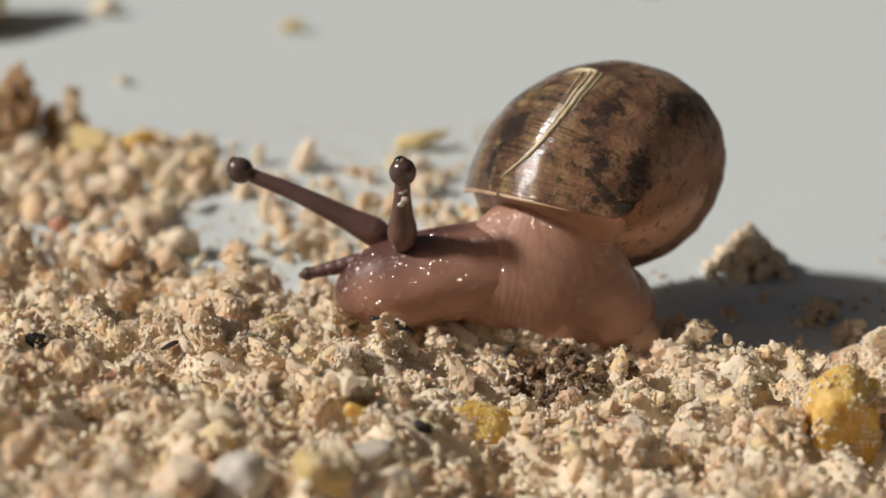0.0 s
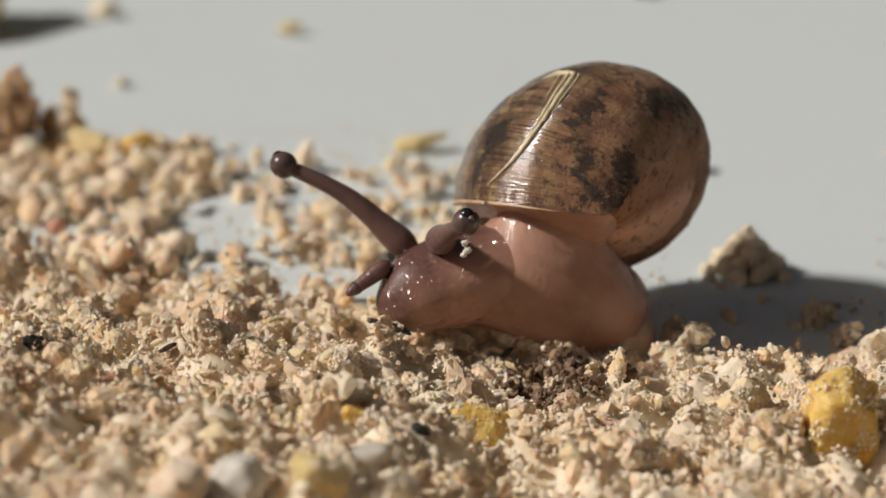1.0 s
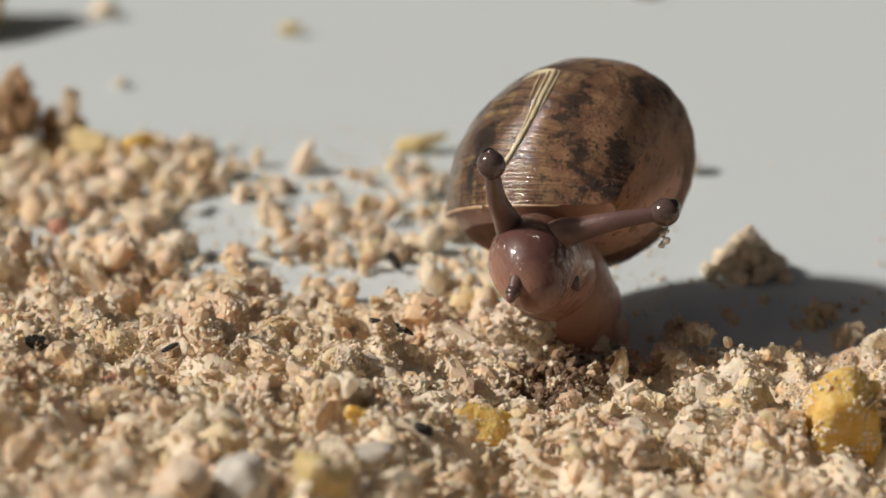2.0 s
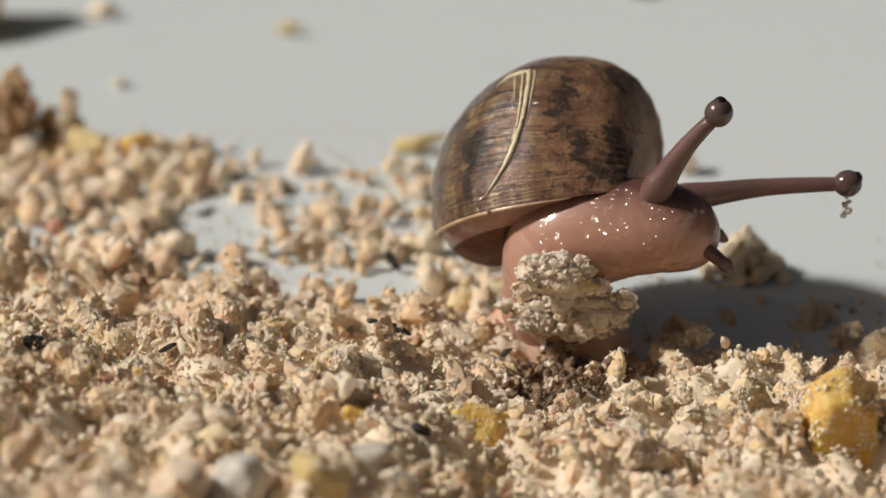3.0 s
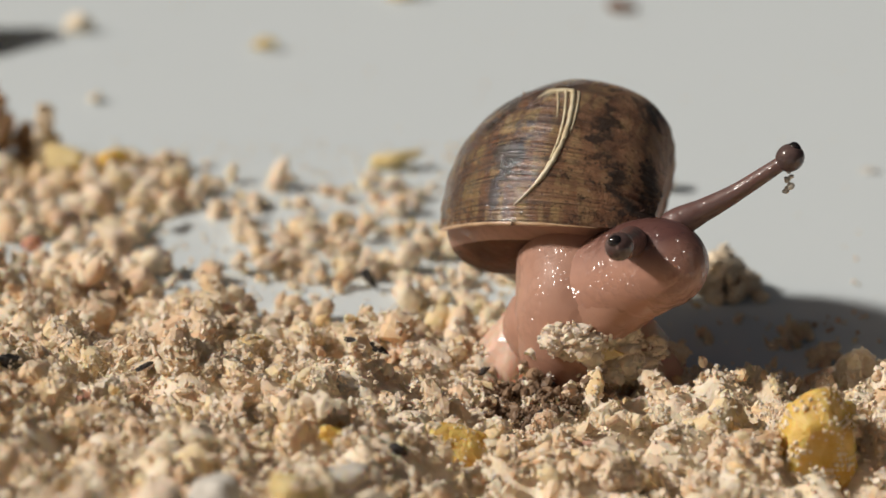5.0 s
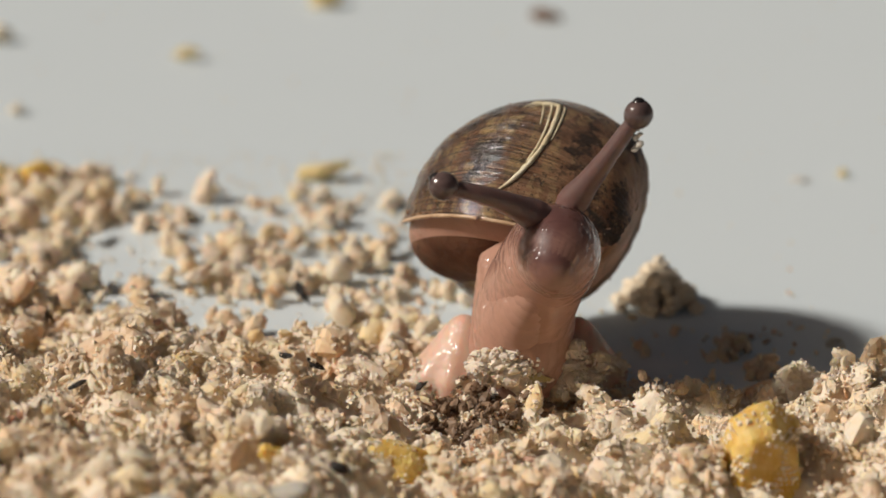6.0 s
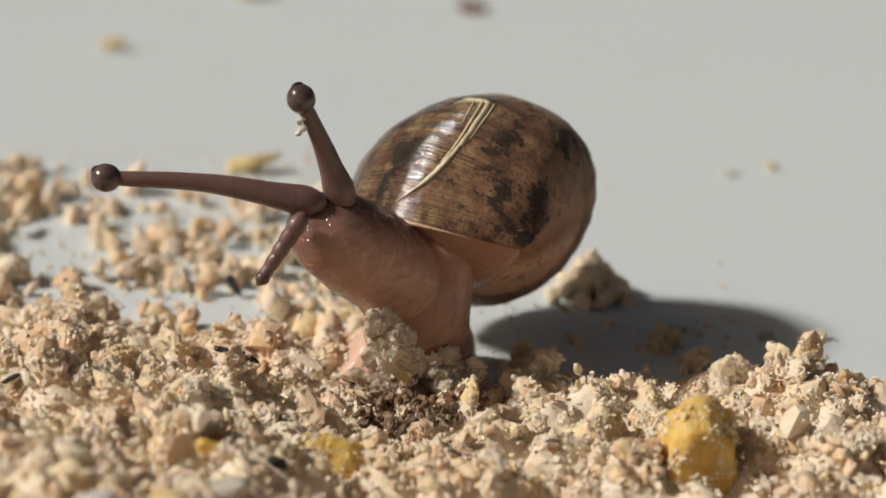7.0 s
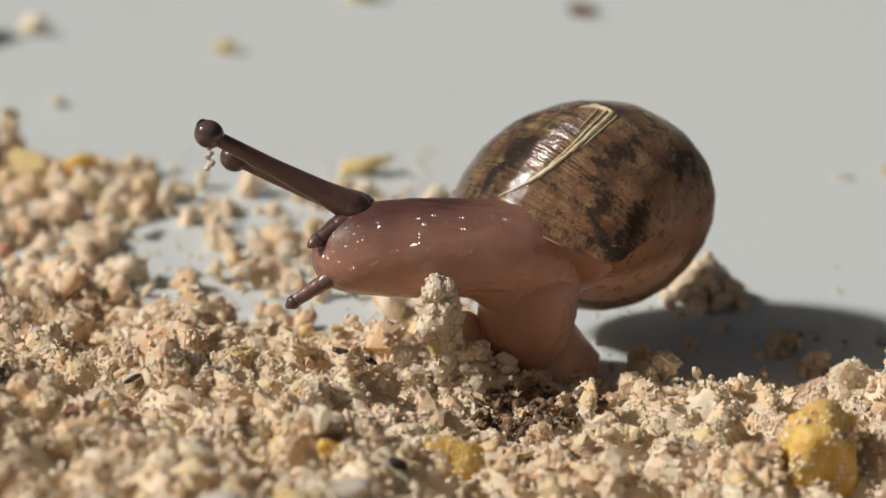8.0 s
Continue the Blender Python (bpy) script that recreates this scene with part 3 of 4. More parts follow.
def marked_crumbs():
    """The crumbs that stand out by their colour, size or place."""
    grit("maize_nugget", YELLOW, "large yellow maize nugget dusted with pale grains", 12.55, -18, 2.2, (2.0, 1.4, 2.4), (6, 7, 18), 9, dusted=1100, rough=0.2, category="nugget", cuts=2, block=0.6)
    grit("maize_nugget", YELLOW, "half-buried yellow maize nugget among pale crumbs", -4.08, -16.8, 1.8, (1.85, 1.2, 1.0), (0, 10, 0), 4, dusted=300, rough=0.24, category="nugget", cuts=5, block=0.5)
    grit("maize_nugget", YELLOW, "small yellow maize nugget", -9.39, -20.8, 4.15, (0.75, 0.55, 0.5), (0, 15, 0), 5, category="nugget", dusted=60, block=0.5)
    grit("maize_nugget", PALE_YELLOW, "pale yellow maize chip in front crumbs", -10.6, -30.7, 5.7, (1.25, 0.8, 0.95), (0, 10, 20), 6, category="nugget", block=0.5)
    grit("grain_flake", PALE_YELLOW, "long yellow grain flake on the bare tabletop", -7.1, 30.6, 0.75, (1.65, 0.7, 0.6), (0, -14, 0), 7, category="flake")
    grit("maize_nugget", YELLOW, "deep yellow maize nugget behind the crumbs", -24.7, 28.2, 1.0, (1.35, 1.1, 1.0), (0, 0, 30), 8, category="nugget")
    grit("maize_nugget", PALE_YELLOW, "broad pale yellow maize chip", -27.8, 28.6, 1.1, (2.1, 1.4, 1.3), (0, 0, 0), 9, category="nugget")
    grit("red_crumb", RED, "orange-red food crumb on pale crumbs", -27.5, 11.0, 1.7, (0.6, 0.5, 0.5), (0, 0, 0), 10)
    grit("red_crumb", RED, "flat red food flake", -16.45, 0.5, 2.05, (0.8, 0.5, 0.28), (0, 0, 10), 11)
    grit("red_crumb", RED, "reddish crumb among pale ones", 1.97, -15.9, 1.65, (0.6, 0.45, 0.4), (0, 0, 0), 12, rough=0.5, cuts=7, dusted=120)
    grit("red_crumb", RED, "small red crumb near the front", -21.1, -16.6, 4, (0.45, 0.4, 0.4), (0, 0, 0), 13)
    grit("red_crumb", RED, "small rust-red crumb among pale ones", 3.28, -20.7, 2.7, (0.4, 0.35, 0.45), (0, 0, 0), 14)
    grit("husk_chip", BLACK, "black crumpled husk chip", -24.6, -15.3, 5.45, (0.75, 0.4, 0.36), (10, 25, 0), 15, category="husk", cuts=9, dusted=25, rough=0.5)
    grit("husk_chip", BLACK, "thin black husk splinter", -18.6, -13.3, 4.4, (0.55, 0.13, 0.12), (0, -25, 10), 16, 3, "husk")
    grit("husk_chip", BLACK, "black husk splinter standing on the tabletop", -8.5, 8.4, 0.72, (0.3, 0.24, 0.75), (0, -25, 0), 17, 3, "husk")
    grit("husk_chip", BLACK, "long dark crumpled husk flake lying on crumbs", -8.32, -7.2, 3.05, (1.05, 0.4, 0.34), (20, 16, -10), 18, 4, "husk", 9, dusted=30, rough=0.5)
    grit("husk_chip", BLACK, "small black husk splinter", 7.7, -15.4, 2.3, (0.2, 0.15, 0.42), (0, -20, 0), 19, 3, "husk")
    grit("husk_chip", BLACK, "dark husk chip in the front crumbs", -6.67, -21.7, 3.9, (0.45, 0.25, 0.25), (0, 30, 0), 20, 3, "husk")
    rng = np.random.default_rng(77)
    for x, y in ((-1.4, -6.0), (0.6, -7.6), (2.6, -6.2), (-2.5, -5.4), (0.0, -12.7), (2.9, -10.4), (1.2, -10.9), (-1.0, -9.6), (3.6, -8.4), (1.6, -8.8), (-2.2, -8.0), (0.2, -9.0), (3.0, -12.2)):
        z = float(bed_height(np.array(x), np.array(y))) + 0.12
        grit("husk_chip", BLACK if rng.uniform() < 0.5 else BROWN, "dark husk bit in the hollow before the snail", x, y, z, tuple(rng.uniform((0.3, 0.15, 0.12), (0.65, 0.3, 0.25))),
             tuple(rng.uniform(-40, 40, 3)), int(rng.integers(200, 900)), 3, "husk", 6, rough=0.5)
    grit("grey_pebble", GREY, "flat grey grit pebble", -9.07, -25.1, 4.1, (1.4, 0.8, 0.65), (0, -8, 0), 22, category="pebble")
    grit("grey_pebble", GREY, "grey grit pebble behind the front crumbs", -9.1, -13.2, 3.4, (1.15, 0.7, 0.6), (0, 10, 0), 23, category="pebble", dusted=260)
    grit("grey_bead", WHITE, "rounded whitish grain close to the front", -13.96, -30.4, 5.4, (1.2, 1.05, 1.1), (0, 0, 0), 24, cuts=0)
    grit("tan_bead", CRUMB_SINGLE, "rounded tan grain close to the front", -16.3, -31.5, 5.8, (1.0, 0.95, 0.95), (0, 0, 0), 25, cuts=0)
    grit("white_bead", CREAM, "pale flat crumb close to the front", -7.78, -29.4, 4.9, (1.1, 0.8, 0.55), (0, 0, 0), 26)
    grit("pointed_crumb", CREAM, "pointed cream crumb standing upright", 7.2, -4.8, 1.75, (0.7, 0.55, 0.8), (0, -6, 0), 27, rough=0.6, cuts=7, dusted=160)
    grit("yellow_lump", YELLOW, "yellow lump casting a long shadow", -41.4, 60.5, 3.2, (2.6, 4.2, 4.1), (0, 0, 0), 28, category="nugget")
    grit("far_grain", CREAM, "pale grain far back on the tabletop", -31.6, 64.5, 0.75, (1.0, 0.8, 0.8), (0, 0, 0), 29)
    grit("far_grain", PALE_YELLOW, "small tan grain far back", -17.0, 59.5, 0.55, (0.85, 0.55, 0.55), (0, 0, 0), 30)
    grit("brown_seed", BROWN, "small brown oval seed", 10.5, 71.8, 0.45, (1.15, 0.6, 0.5), (0, 10, 0), 31, cuts=0, category="seed")
    grit("far_grain", PALE_YELLOW, "yellowish grain at the far edge", -6.7, 76.0, 0.8, (1.2, 0.9, 0.85), (0, 0, 0), 32)
    grit("far_grain", CREAM, "tiny white speck on the tabletop", -28.2, 45.4, 0.4, (0.5, 0.45, 0.45), (0, 0, 0), 33)
    grit("far_grain", CRUMB_SINGLE, "cream crumb on the bare tabletop", 9.6, 26.6, 0.8, (0.95, 0.8, 0.85), (0, 0, 0), 34)
    grit("far_grain", WHITE, "pale speck on the bare tabletop", 23.4, 30.5, 0.14, (0.7, 0.35, 0.18), (0, 0, 0), 35)
    grit("far_grain", PALE_YELLOW, "tan speck on the bare tabletop", 26.2, 31.5, 0.25, (0.35, 0.3, 0.3), (0, 0, 0), 36)
    grit("small_grain", CRUMB_SINGLE, "small crumb at the shadow's edge", 22.8, 2.1, 0.3, (0.34, 0.3, 0.32), (0, 0, 0), 37)
    heap("crumb_heap", "small cream crumb heap on the bare tabletop", 41, 11.3, 8.4, 2.7, 2.0, 150, 0.5, CREAM)
    # cream crumbs toned brown in place of the shade that falls on them
    heap("crumb_heap", "tall crumb heap far back, coloured brown for its shade", 42, -33.0, 31.0, 4.6, 4.4, 150, 0.75, TAN)
    heap("crumb_heap", "small pale crumb pile beside a shade-toned one", 45, -29.4, 30.6, 1.6, 3.6, 36, 0.6, CREAM)
    heap("crumb_heap", "low crumb pile lying in the snail's shade", 46, 6.6, -1.6, 1.7, 0.9, 26, 0.45)
    heap("crumb_heap", "flat crumb pile lying in the snail's shade", 47, 14.2, 1.2, 1.8, 0.7, 30, 0.42)
    heap("crumb_heap", "low crumb pile at the edge of the crumbs", 48, 15.6, -2.2, 1.8, 0.8, 28, 0.45)
    heap("husk_heap", "low greyish heap of husk flakes", 43, 19.9, 2.0, 0.9, 0.4, 26, 0.17, GREY)
    heap("husk_heap", "scattered brown husk flakes on the tabletop", 44, 15.5, 3.0, 3.0, 0.15, 24, 0.16, TAN)


def foot_clump(seed, half, count):
    """Crumbs stuck together on the animal's foot: half-sizes in mm."""
    rng = np.random.default_rng(seed)
    verts, faces, start = [], [], 0
    for k in range(count):
        c = rng.normal(size=3)
        c *= np.array(half) * rng.uniform(0, 1) ** 0.5 / np.linalg.norm(c)
        if k < count // 7:
            v, f = cluster(rng, 30, bumps=16, rough=0.6, squash=(0.45, 1.0))
            s = 0.16 + rng.gamma(2.0, 0.11)
        else:
            v, f = chip(rng)
            s = rng.uniform(0.05, 0.15)
        verts.append(v * s + c)
        faces.append(f + start)
        start += len(v)
    ob = new("stuck_crumbs", mesh_of("stuck_crumbs", np.concatenate(verts) * MM, np.concatenate(faces), CRUMB_PALE, False))
    return tagged(ob, "cluster of cream crumbs stuck to the moist foot", "crumbs")


def eye_fleck():
    rng = np.random.default_rng(52)
    verts, faces, start = [], [], 0
    for k in range(7):
        v, f = lump(rng, 2, 10, 0.4)
        verts.append(v * rng.uniform(0.1, 0.2) + np.array([0.12 * math.sin(k * 1.9), 0.1 * math.cos(k * 2.3), -0.75 - 0.16 * k]))
        faces.append(f + start)
        start += len(v)
    ob = new("crumb_fleck", mesh_of("crumb_fleck", np.concatenate(verts) * MM, np.concatenate(faces), WHITE))
    return tagged(ob, "tiny pale fleck hanging under an eye tip", "fleck")


# ---- the snail ----
def glide(rows, t):
    """The smooth course through rows of (t, x, y, z), at t."""
    ts = [r[0] for r in rows]
    k = max(0, min(len(ts) - 2, sum(1 for a in ts[1:] if a <= t)))
    def slope(i):
        a, b = max(0, i - 1), min(len(ts) - 1, i + 1)
        return (Vector(rows[b][1:]) - Vector(rows[a][1:])) / (ts[b] - ts[a])
    h = ts[k + 1] - ts[k]
    u = min(1.0, max(0.0, (t - ts[k]) / h))
    p, q = Vector(rows[k][1:]), Vector(rows[k + 1][1:])
    m, n = slope(k) * h, slope(k + 1) * h
    return p * (2 * u**3 - 3 * u**2 + 1) + m * (u**3 - 2 * u**2 + u) + q * (3 * u**2 - 2 * u**3) + n * (u**3 - u**2)


def along(points, u):
    """Place and heading at u (0 to 1) of a soft curve through the points."""
    n = len(points) - 1
    rows = [(i / n, *p) for i, p in enumerate(points)]
    p = glide(rows, u)
    a, b = glide(rows, max(0.0, u - 0.02)), glide(rows, min(1.0, u + 0.02))
    return p, (b - a).normalized()


BACK = Vector((0.0, 0.37, 0.93))


def laid_along(p, way):
    """A pose at p (mm) whose Z runs along the way and whose X points to the animal's back."""
    x = (BACK - way * BACK.dot(way)).normalized()
    y = way.cross(x)
    m = Matrix((x, y, way)).transposed().to_4x4()
    m.translation = p * MM
    return m


def pod(back, side, length, level=4):
    """A soft rounded body section: half-sizes in mm over back, side and length."""
    v, f = ICO[level]
    return v * np.array([back, side, length]) * MM, f


TIMES = [0.2 * i for i in range(41)]
FOOT = [
    (0, 2.52, -2.6, 2.42), (0.5, 2.41, -2.6, 2.47), (1, 2.33, -2.6, 2.71), (1.5, 1.88, -2.6, 2.7),
    (1.7, 1.91, -2.6, 2.7), (2.2, 0.53, -2.6, 2.39), (2.8, -0.49, -4.1, 3.13), (3, -0.46, -4.1, 3.29),
    (3.5, 0.11, -4.1, 3.45), (4.2, 0.51, -4.1, 3.31), (4.75, 0.69, -4.6, 3.18), (5.3, 1.58, -5.6, 3.6),
    (5.5, 1.75, -5.6, 3.91), (5.8, 2.23, -5.6, 3.57), (6, 2.52, -5.2, 3.12), (6.2, 2.07, -4.1, 2.6),
    (6.5, 1.18, -3.8, 2.47), (7, 1.44, -2.6, 1.66), (7.5, 0.59, -2.6, 1.9), (8, 0.35, -2.6, 2.12),
]
NECK = [
    (0, -1.88, -3.1, 4.46), (0.5, -1.7, -3.1, 4.51), (1, -1.5, -3.6, 4.62), (1.5, -0.79, -3.6, 4),
    (1.7, -0.18, -3.6, 3.7), (2.2, -0.21, -5.1, 5.18), (2.8, -0.16, -5.1, 6.4), (3, 0.14, -5.1, 6.85),
    (3.5, 1, -5.1, 6.71), (4.2, 2.12, -5.1, 5.52), (4.75, 1.72, -5.6, 5.24), (5.3, 3.77, -5.9, 5.39),
    (5.5, 3.92, -5.9, 5.83), (5.8, 3.66, -5.9, 5.65), (6, 2.66, -5.9, 5.71), (6.2, 2.22, -5.6, 5.59),
    (6.5, 1.25, -5.6, 6.03), (7, -0.18, -4.6, 5.79), (7.5, 0.0, -4.3, 6.7), (8, 0.3, -4.1, 7.0),
]
HEAD = [
    (0, -7.2, -3.6, 4.02), (0.5, -6.31, -3.6, 3.91), (1, -5.51, -4.6, 4.38), (1.5, -4.27, -5.6, 4.75),
    (1.7, -3.7, -6.6, 5.13), (2.2, 0.17, -8.1, 7.47), (2.8, 3.37, -6.6, 7.84), (3, 4.54, -6.1, 7.96),
    (3.5, 6.01, -5.6, 7.35), (4.2, 7.17, -5.6, 5.42), (4.75, 5.36, -8.1, 7.51), (5.3, 5.77, -7.1, 7.14),
    (5.5, 5.62, -7.1, 7.42), (5.8, 4.46, -8.6, 8.65), (6, 3.67, -8.6, 9.05), (6.2, 2.43, -8.5, 9.01),
    (6.5, 0.27, -8.4, 9.22), (7, -2.87, -6.1, 8.34), (7.5, -5.94, -6.1, 8.3), (8, -6.69, -5.6, 8.02),
]
MOUTH = [
    (0, -9.94, -3.6, 3.4), (0.5, -8.6, -4.1, 3.49), (1, -7.64, -5.6, 3.69), (1.5, -5.68, -7.1, 4.11),
    (1.7, -4.27, -8.1, 4.36), (2.2, 0.62, -10.1, 7.48), (2.8, 5.06, -6.6, 7.25), (3, 6.38, -6.1, 7.37),
    (3.5, 7.87, -5.6, 6.61), (4.2, 9.2, -5.6, 4.21), (4.75, 6.37, -9.1, 7.3), (5.3, 6.6, -8.1, 8.09),
    (5.5, 6.1, -8.6, 8.75), (5.8, 4.8, -10.6, 8.81), (6, 3.61, -10.6, 9.48), (6.2, 2.34, -9.5, 9.36),
    (6.5, -0.14, -8.4, 9.26), (7, -4.56, -7.1, 9.47), (7.5, -7.59, -6.6, 8.18), (8, -8.88, -5.6, 7.57),
]
RIGHT_BASE = [
    (0, -9.38, -2.1, 6.08), (0.5, -8.62, -2.6, 5.99), (1, -7.95, -3.1, 6.1), (1.5, -6.11, -5.1, 6.81),
    (1.7, -4.69, -6.1, 7.18), (2.2, -0.98, -8.6, 9.1), (2.8, 3.64, -7.6, 10.23), (3, 4.8, -7.1, 10.36),
    (3.5, 6.82, -6.6, 9.47), (4.2, 8.34, -7.1, 7.46), (4.75, 4.64, -9.6, 8.92), (5.3, 4.58, -8.6, 9.7),
    (5.5, 4.09, -9.1, 10.57), (5.8, 3.74, -9.6, 10.98), (6, 2.58, -9.6, 11.38), (6.2, 0.94, -9.6, 11.63),
    (6.5, -1.14, -9.1, 11.75), (7, -5.27, -7.6, 11.06), (7.5, -7.88, -6.1, 10.31), (8, -8.34, -4.6, 9.85),
]
RIGHT_MID = [
    (0, -12.84, -1.6, 7.73), (0.5, -11.78, -2.1, 7.94), (1, -10.67, -2.6, 8.35), (1.5, -8.22, -4.6, 8.57),
    (1.7, -6.51, -5.6, 8.48), (2.2, -1.09, -10.6, 11.5), (2.8, 4.63, -8.1, 12.4), (3, 6.05, -7.6, 12.54),
    (3.5, 8.72, -7.6, 10.83), (4.2, 9.8, -8.6, 8.01), (4.75, 4.45, -11.6, 9.64), (5.3, 3.86, -10.6, 10.26),
    (5.5, 2.83, -11.1, 11.54), (5.8, 1.52, -10.6, 11.58), (6, 0.49, -10.6, 12.55), (6.2, -2.29, -10.1, 12.76),
    (6.5, -5.39, -9.6, 12.19), (7, -9.67, -7.6, 11.9), (7.5, -10.87, -6.1, 12.29), (8, -11.37, -4.1, 10.83),
]
RIGHT_TIP = [
    (0, -16.17, -1.1, 9.02), (0.5, -14.8, -1.6, 9.65), (1, -13.76, -2.1, 9.77), (1.5, -10.7, -4.1, 10.27),
    (1.7, -8.69, -5.1, 10.07), (2.2, -0.38, -11.6, 13.49), (2.8, 5.47, -8.6, 14.2), (3, 7.48, -8.1, 14.4),
    (3.5, 11.26, -8.1, 10.86), (4.2, 11.15, -9.6, 8.37), (4.75, 4.25, -13.6, 10.35), (5.3, 3.16, -12.6, 10.68),
    (5.5, 1.52, -12.6, 12.18), (5.8, -0.67, -11.6, 12.4), (6, -1.78, -11.1, 13.26), (6.2, -5.56, -10.6, 13.1),
    (6.5, -9.72, -9.6, 12.19), (7, -14.49, -7.6, 12.16), (7.5, -14.23, -6.1, 13.96), (8, -14.27, -3.6, 11.95),
]
LEFT_BASE = [
    (0, -7.83, -4.6, 6.97), (0.5, -6.87, -5.1, 7.19), (1, -5.8, -5.6, 7.01), (1.5, -4.59, -7.6, 7.71),
    (1.7, -3.06, -8.1, 7.75), (2.2, 1.76, -8.6, 8.82), (2.8, 5.5, -5.6, 9.12), (3, 6.41, -5.1, 9.1),
    (3.5, 8.83, -5.1, 8.46), (4.2, 9.67, -5.6, 6.48), (4.75, 7.12, -6.6, 8.74), (5.3, 6.7, -7.6, 10.23),
    (5.5, 5.65, -8.1, 10.95), (5.8, 5.43, -8.6, 11.36), (6, 4.53, -8.6, 11.75), (6.2, 3.29, -8.6, 11.87),
    (6.5, 0.62, -8.6, 12.28), (7, -3.51, -7.1, 11.47), (7.5, -6.65, -5.6, 10.87), (8, -8.63, -5.6, 10.19),
]
LEFT_MID = [
    (0, -7.82, -5.1, 8.64), (0.5, -6.26, -5.6, 8.41), (1, -5.25, -7.6, 8.16), (1.5, -3.11, -9.1, 8.25),
    (1.7, -0.77, -9.1, 8.26), (2.2, 4.14, -9.1, 9.86), (2.8, 9.23, -5.6, 10.01), (3, 10.24, -4.6, 9.48),
    (3.5, 12.55, -4.6, 8.42), (4.2, 13.06, -5.6, 6.19), (4.75, 10.11, -6.6, 9.92), (5.3, 8.61, -8.1, 11.98),
    (5.5, 7.28, -8.6, 12.68), (5.8, 6.84, -9.6, 13.25), (6, 5.81, -9.6, 14.03), (6.2, 4.18, -9.6, 14.29),
    (6.5, 1.55, -9.6, 14.27), (7, -4.37, -7.6, 13.88), (7.5, -9.12, -5.6, 12.71), (8, -11.89, -6.1, 12.05),
]
LEFT_TIP = [
    (0, -7.78, -5.6, 10.43), (0.5, -5.4, -6.1, 9.96), (1, -4.58, -9.1, 9.19), (1.5, -1.42, -9.6, 8.63),
    (1.7, 1.65, -9.6, 8.24), (2.2, 6.82, -9.1, 10.73), (2.8, 13.09, -5.6, 10.81), (3, 14.45, -4.6, 9.7),
    (3.5, 16.6, -4.1, 8.26), (4.2, 17.88, -5.6, 5.75), (4.75, 13.34, -6.6, 11.38), (5.3, 10.73, -8.6, 14.36),
    (5.5, 9.11, -9.1, 15.02), (5.8, 8.38, -10.1, 15.48), (6, 7.24, -10.1, 16.44), (6.2, 5.08, -10.1, 16.82),
    (6.5, 2.59, -10.1, 16.26), (7, -5.39, -8.1, 16.23), (7.5, -11.77, -5.6, 14.62), (8, -15.35, -6.6, 14.07),
]
FEELER_R_BASE = [
    (0, -10.23, -3.1, 4.75), (0.5, -9.91, -3.1, 4.79), (1, -8.9, -5.6, 5.35), (1.5, -6.66, -7.6, 5.79),
    (1.7, -5.25, -8.6, 6.17), (2.2, 0.05, -10.6, 7.8), (2.8, 5.49, -7.6, 8.2), (3, 6.55, -7.1, 7.73),
    (3.5, 8.31, -6.6, 6.82), (4.2, 9.49, -6.6, 4.6), (4.75, 6.36, -6.6, 6.67), (5.3, 6.04, -5.6, 7.33),
    (5.5, 5.62, -5.6, 7.61), (5.8, 5.05, -5.6, 7.87), (6, 4.1, -5.6, 8.56), (6.2, 2.6, -6.6, 8.89),
    (6.5, -0.67, -6.6, 9.03), (7, -5.57, -9.1, 10.31), (7.5, -8.42, -7.1, 8.06), (8, -9.29, -6.6, 7.06),
]
FEELER_R_TIP = [
    (0, -12.68, -3.1, 4.13), (0.5, -11.44, -3.1, 4.48), (1, -10.02, -6.1, 4.63), (1.5, -7.56, -8.6, 4.84),
    (1.7, -5.61, -9.6, 5.08), (2.2, -0.25, -11.6, 7.03), (2.8, 7.09, -8.1, 7.06), (3, 8.21, -7.6, 6.44),
    (3.5, 9.72, -7.1, 5.22), (4.2, 10.07, -7.1, 2.99), (4.75, 6.94, -6.6, 6.08), (5.3, 6, -6.1, 7.06),
    (5.5, 5.59, -6.1, 7.2), (5.8, 5.15, -6.1, 7.61), (6, 4.19, -6.1, 8.45), (6.2, 2.43, -7.1, 8.78),
    (6.5, -0.8, -6.6, 8.45), (7, -7.15, -9.6, 7.89), (7.5, -10.44, -7.6, 6.56), (8, -11.34, -6.6, 5.59),
]
FEELER_L_BASE = [
    (0, -9.38, -2.5, 4.38), (0.5, -8.62, -3, 4.3), (1, -7.52, -4, 4.15), (1.5, -4.84, -6, 4.9),
    (1.7, -3.15, -7, 5.88), (2.2, 1.83, -8, 7.15), (2.8, 6.01, -5.1, 7.76), (3, 7.16, -5.1, 7.77),
    (3.5, 8.89, -5.1, 7.03), (4.2, 10.25, -5.1, 4.33), (4.75, 7.52, -6.1, 6.79), (5.3, 6.55, -6.1, 7.36),
    (5.5, 6.18, -5.6, 7.61), (5.8, 5.55, -6.1, 8.05), (6, 4.74, -6.1, 8.74), (6.2, 3.15, -6.6, 8.89),
    (6.5, 1.74, -7, 9.75), (7, -3.96, -6, 8.65), (7.5, -7.88, -6.6, 9.76), (8, -9.04, -6.1, 9.49),
]
